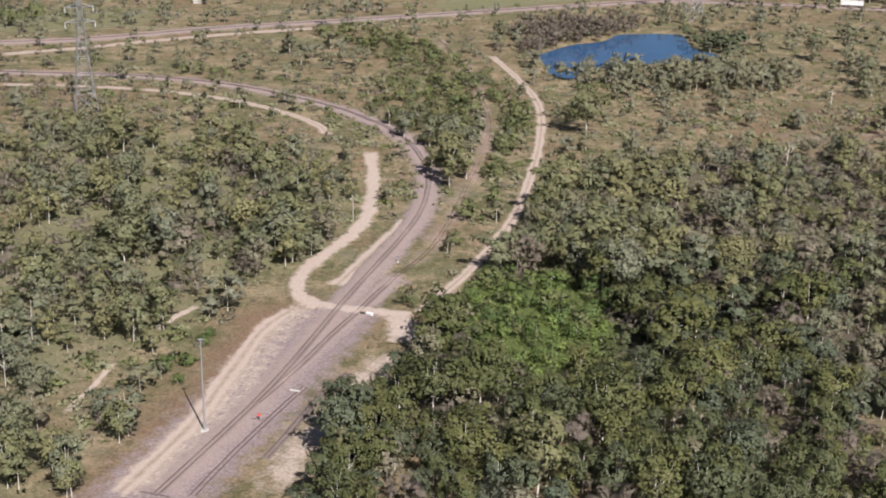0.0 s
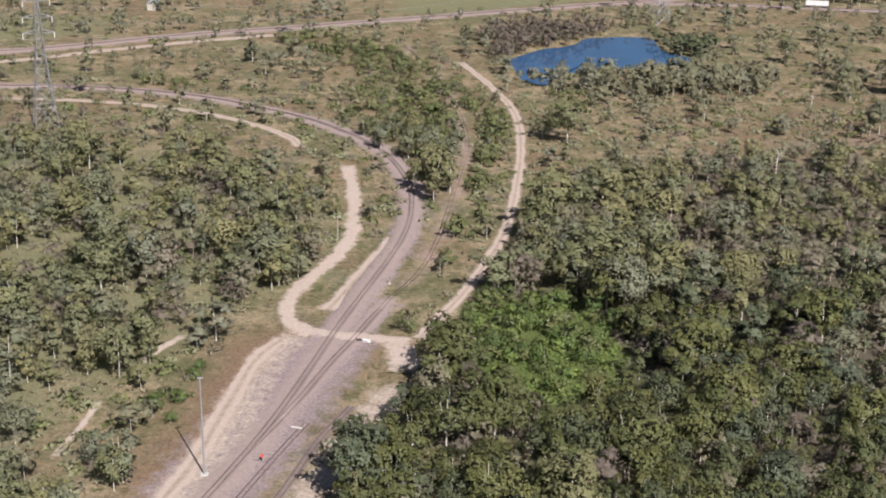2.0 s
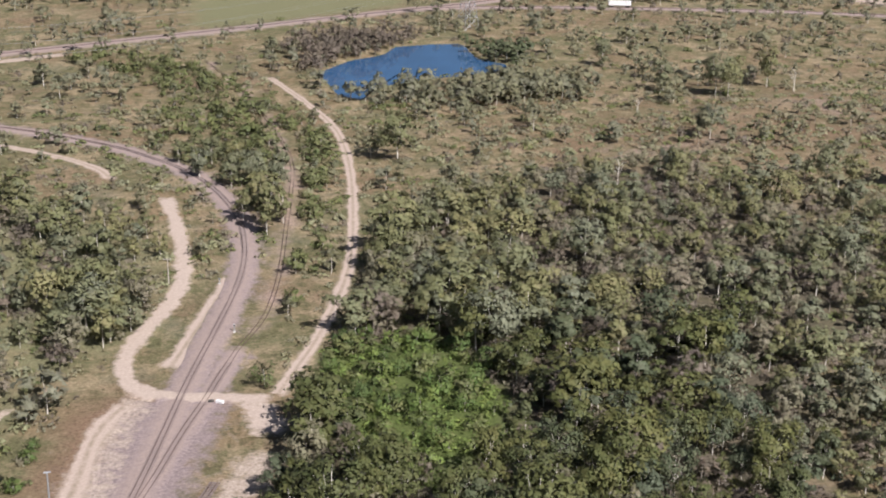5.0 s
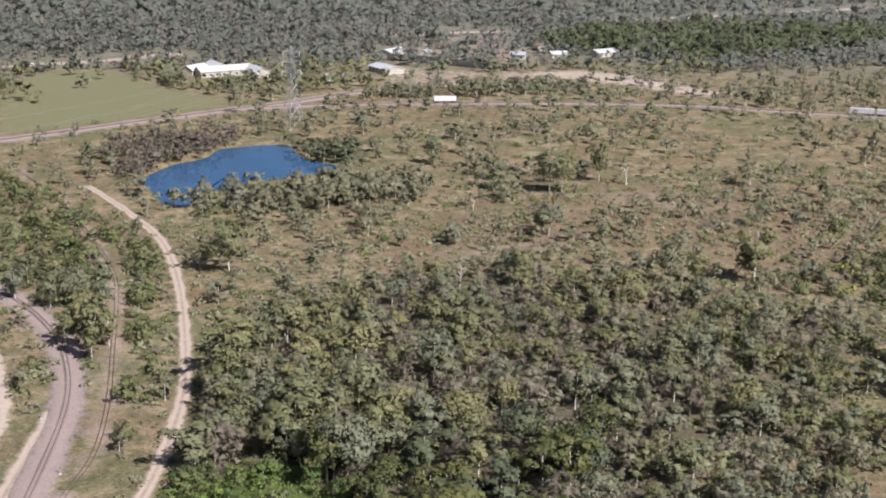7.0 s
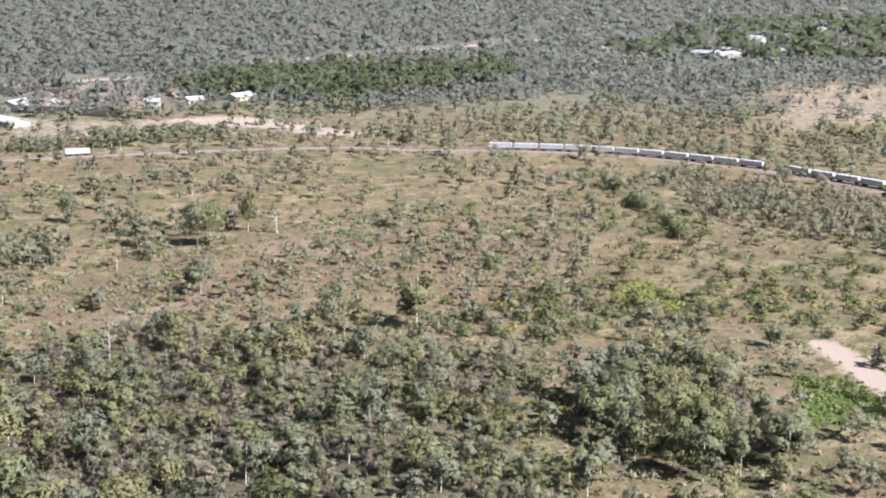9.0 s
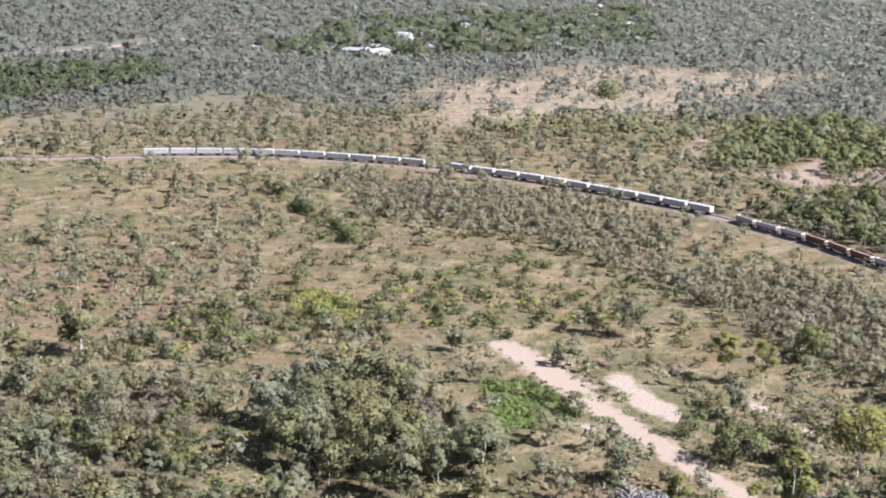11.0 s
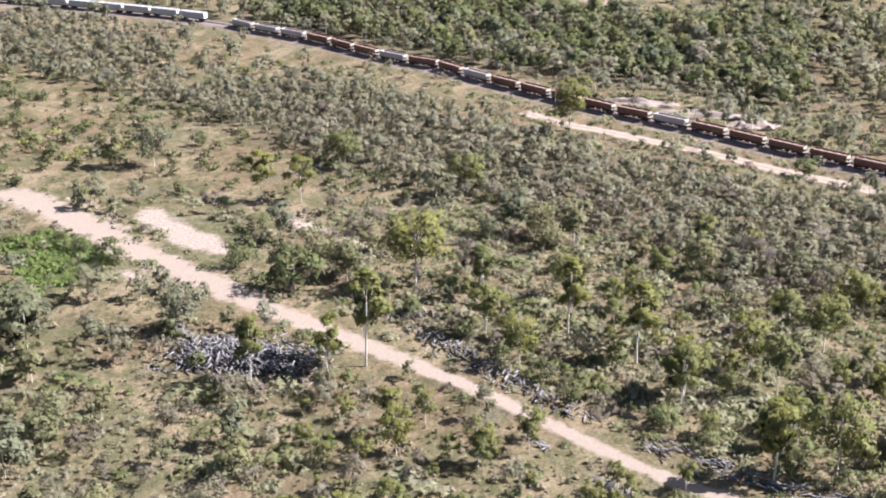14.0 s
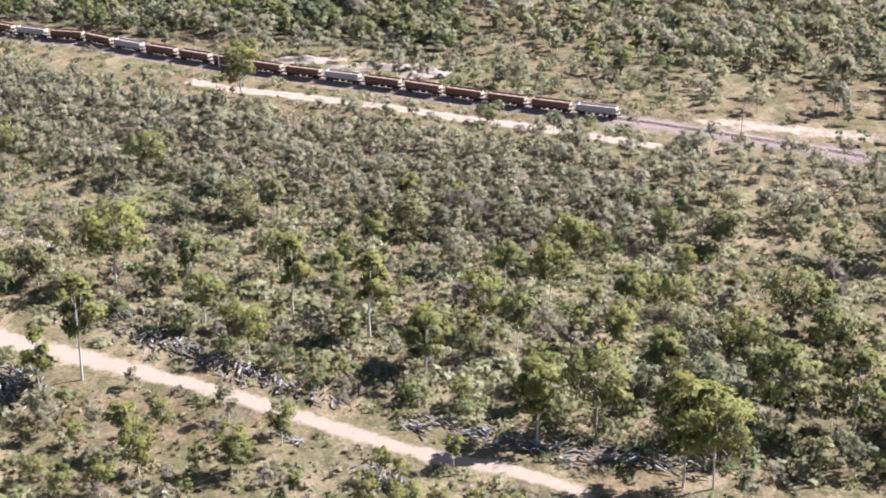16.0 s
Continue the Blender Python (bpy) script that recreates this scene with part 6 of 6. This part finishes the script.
def timber_stack(line, half, high, count, seed, lie, under=0):
    """A tumbled windrow of old sleepers heaped along a line."""
    g = np.random.default_rng(seed)
    pts = smooth(line, 0.5)
    root = tagged(new("sleeper_stack"), "tumbled heap of old grey timber sleepers", "timber stack", "heaps of old sleepers")
    for _ in range(count):
        p = pts[g.integers(len(pts))] + g.normal(0, half * 0.5, 2)
        d = line_distance(p[None], pts)[0]
        top = high * max(0.1, 1 - (d / half) ** 2) * (0.6 + 0.4 * math.sin(p[0] * 0.9 + p[1] * 0.7))
        ob = new("timber", TIMBERS[g.integers(len(TIMBERS))])
        ob.parent = root
        ob.matrix_local = pose(p[0], p[1], 0.12 + g.uniform(0.2, 1) * max(top, 0.1), g.normal(0, 14), g.normal(0, 16), lie + g.normal(0, 32))
    if not under:
        return
    unit = np.array([(x, y, z) for x in (-1.05, 1.05) for y in (-0.13, 0.13) for z in (-0.1, 0.1)])
    quads = np.array([(0, 1, 3, 2), (4, 6, 7, 5), (0, 4, 5, 1), (2, 3, 7, 6), (0, 2, 6, 4), (1, 5, 7, 3)])
    v, f = [], []
    for i in range(under):
        p = pts[g.integers(len(pts))] + g.normal(0, half * 0.45, 2)
        top = high * 0.75 * max(0.05, 1 - (line_distance(p[None], pts)[0] / half) ** 2)
        m = np.array(pose(p[0], p[1], 0.1 + g.uniform(0, 1) * top, g.normal(0, 10), g.normal(0, 12), lie + g.normal(0, 40)))
        v.append(unit @ m[:3, :3].T + m[:3, 3])
        f.append(quads + 8 * i)
    tagged(mesh_from("timber_rest", np.vstack(v), np.vstack(f), M_OLDWOOD, root), kind="stuff")


timber_stack(LOGPILE, 9.0, 3.2, 300, 1, 30, 900)
timber_stack([(245, 283), (241, 277)], 2.0, 0.9, 50, 2, 60)
timber_stack(WIND_A, 3.4, 1.7, 210, 3, 20)
timber_stack(WIND_B, 4.2, 1.7, 240, 4, 70)
timber_stack([(272, 222), (266, 240), (268, 250)], 2.6, 1.0, 90, 5, 40)
timber_stack([(212, 180), (206, 172)], 2.6, 1.1, 80, 6, 10)
timber_stack([(225, 198), (221, 193)], 1.2, 0.6, 16, 7, 80)


# ---- heaps of earth and rubble ----
def heap(name, x, y, rx, ry, h, seed, mat, label, turn=0.0):
    bm = bmesh.new()
    bmesh.ops.create_grid(bm, x_segments=26, y_segments=26, size=1)
    for v in bm.verts:
        r = min(1.0, v.co.xy.length)
        n = noise.fractal((v.co.x * 3 + seed, v.co.y * 3, seed), 1.0, 2.0, 4)
        v.co.z = h * (1 - r ** 1.6) * (0.65 + 0.9 * n) - 0.15
        v.co.x *= rx * (1 + 0.12 * n)
        v.co.y *= ry * (1 + 0.12 * n)
    for f in bm.faces:
        f.smooth = True
    ob = part(name, bm, mat)
    ob.matrix_basis = pose(x, y, 0, 0, 0, turn)
    tagged(ob, label, "heap")


M_SPOIL = make_plain("pinkish_spoil_earth", (0.34, 0.25, 0.2), 0.95, scale=0.6, other=(0.24, 0.165, 0.125))
M_GRAVEL = make_plain("pale_pink_gravel", (0.37, 0.3, 0.27), 0.95, scale=1.5, other=(0.28, 0.22, 0.19))
for x, y, rx, ry, h, turn in ((799, 259, 14, 7, 3, 60), (711, 272, 34, 14, 6, 30), (769, 232, 20, 10, 4, 70), (830, 332, 26, 10, 5, 120), (850, 360, 24, 12, 4, 100), (664, 402, 30, 14, 4, 40), (655, 345, 26, 10, 3, 80), (735, 300, 22, 16, 5, 0)):
    heap("earth_mound", x, y, rx, ry, h, x * 0.1, M_SPOIL, "eroded heap of pinkish quarry earth", turn)
for x, y, rx, ry, h, turn in ((457, 228, 16, 4, 1.8, 100), (451, 203, 18, 4, 1.8, 102), (444, 186, 9, 4, 2.2, 110)):
    heap("gravel_mound", x, y, rx, ry, h, y * 0.1, M_GRAVEL, "long low heap of pale gravel behind the train", turn)


# ---- buildings ----
M_ROOF_WHITE = make_plain("white_metal_roof", (0.55, 0.555, 0.57), 0.4, vary=0.08)
M_ROOF_RED = make_plain("red_tiled_roof", (0.3, 0.15, 0.115), 0.8)
M_ROOF_GREY = make_plain("grey_metal_roof", (0.38, 0.4, 0.42), 0.5)
M_WALL = make_plain("cream_rendered_wall", (0.46, 0.43, 0.37), 0.85)


def gable(bm, lx, ly, z, rise, over=0.6):
    """A gable roof with real thickness."""
    x, y, t = lx / 2 + over, ly / 2 + over, 0.25
    prof = [(-y, z - 0.15), (0, z + rise), (y, z - 0.15), (y, z - 0.15 + t), (0, z + rise + t), (-y, z - 0.15 + t)]
    a, b = ([bm.verts.new((s, p, q)) for p, q in prof] for s in (-x, x))
    for i in range(6):
        j = (i + 1) % 6
        bm.faces.new((a[i], a[j], b[j], b[i]))
    bm.faces.new(a[::-1]), bm.faces.new(b)
    bmesh.ops.recalc_face_normals(bm, faces=bm.faces)


def house(x, y, turn, lx, ly, wall, rise, roof, label, name="house"):
    root = tagged(new(name), label, "building")
    root.matrix_basis = pose(x, y, 0, 0, 0, turn)
    bm = box(bmesh.new(), (lx, ly, wall + 0.3), (0, 0, wall / 2 - 0.15))
    for s in (-1, 1):
        vs = [bm.verts.new((s * lx / 2, q, z)) for q, z in ((-ly / 2, wall), (ly / 2, wall), (0, wall + rise - 0.2))]
        bm.faces.new(vs)
    part("wall", bm, M_WALL, root)
    bm = bmesh.new()
    gable(bm, lx, ly, wall, rise)
    part("roof", bm, roof, root)
    n = max(2, int(lx / 4))
    for i in range(n):
        for s in (-1, 1):
            cx = -lx / 2 + (i + 0.5) * lx / n
            if i == n // 2 and s < 0:
                part("door", box(bmesh.new(), (1.0, 0.12, 2.1), (cx, s * (ly / 2 + 0.03), 1.05)), M_BROWN, root)
            else:
                part("window", box(bmesh.new(), (1.5, 0.1, 1.1), (cx, s * (ly / 2 + 0.03), 1.6)), M_GLASS, root)
    return root


for (x, y, lx, turn), label in zip(HOMESTEAD, ("long white-roofed homestead wing among trees", "white-roofed cross wing of the homestead", "white-roofed rear wing of the homestead", "small white-roofed homestead wing")):
    house(x, y, turn, lx, 6 + lx * 0.17, 3.6, 2.6, M_ROOF_WHITE, label)
house(193, 901, 10, 11, 7, 3.8, 0.5, M_ROOF_WHITE, "plain white shed beside the railway", "shed")
for i, (x, y, lx, r) in enumerate(YARD_HOUSES + VILLAGE):
    house(x, y, 15 + 67 * i % 180, lx, lx * 0.6, 3.2, 1.8, (M_ROOF_WHITE, M_ROOF_RED, M_ROOF_GREY)[r], ("low house with a white metal roof among trees", "low house with a red tiled roof", "low house with a grey metal roof among trees")[r])


def car(x, y, turn, paint, label):
    root = tagged(new("car"), label, "car", "cars on the far highway")
    root.matrix_basis = pose(x, y, 0.1, 0, 0, turn)
    part("body", box(bmesh.new(), (4.5, 1.8, 0.75), (0, 0, 0.75), bevel=0.2), paint, root)
    part("cabin", box(bmesh.new(), (2.5, 1.6, 0.6), (-0.2, 0, 1.35), bevel=0.22), M_GLASS, root)
    for dx in (-1.4, 1.4):
        for dy in (-0.85, 0.85):
            part("wheel", rod(bmesh.new(), (dx, dy - 0.1, 0.33), (dx, dy + 0.1, 0.33), 0.33, n=12), M_UNDER, root)


car(22, 1019, 12, M_WHITE, "small white car on the highway")
car(116, 1046, 15, M_WHITE, "small white van on the highway")
car(560, 1163, 5, M_WHITE, "white car on the distant road")
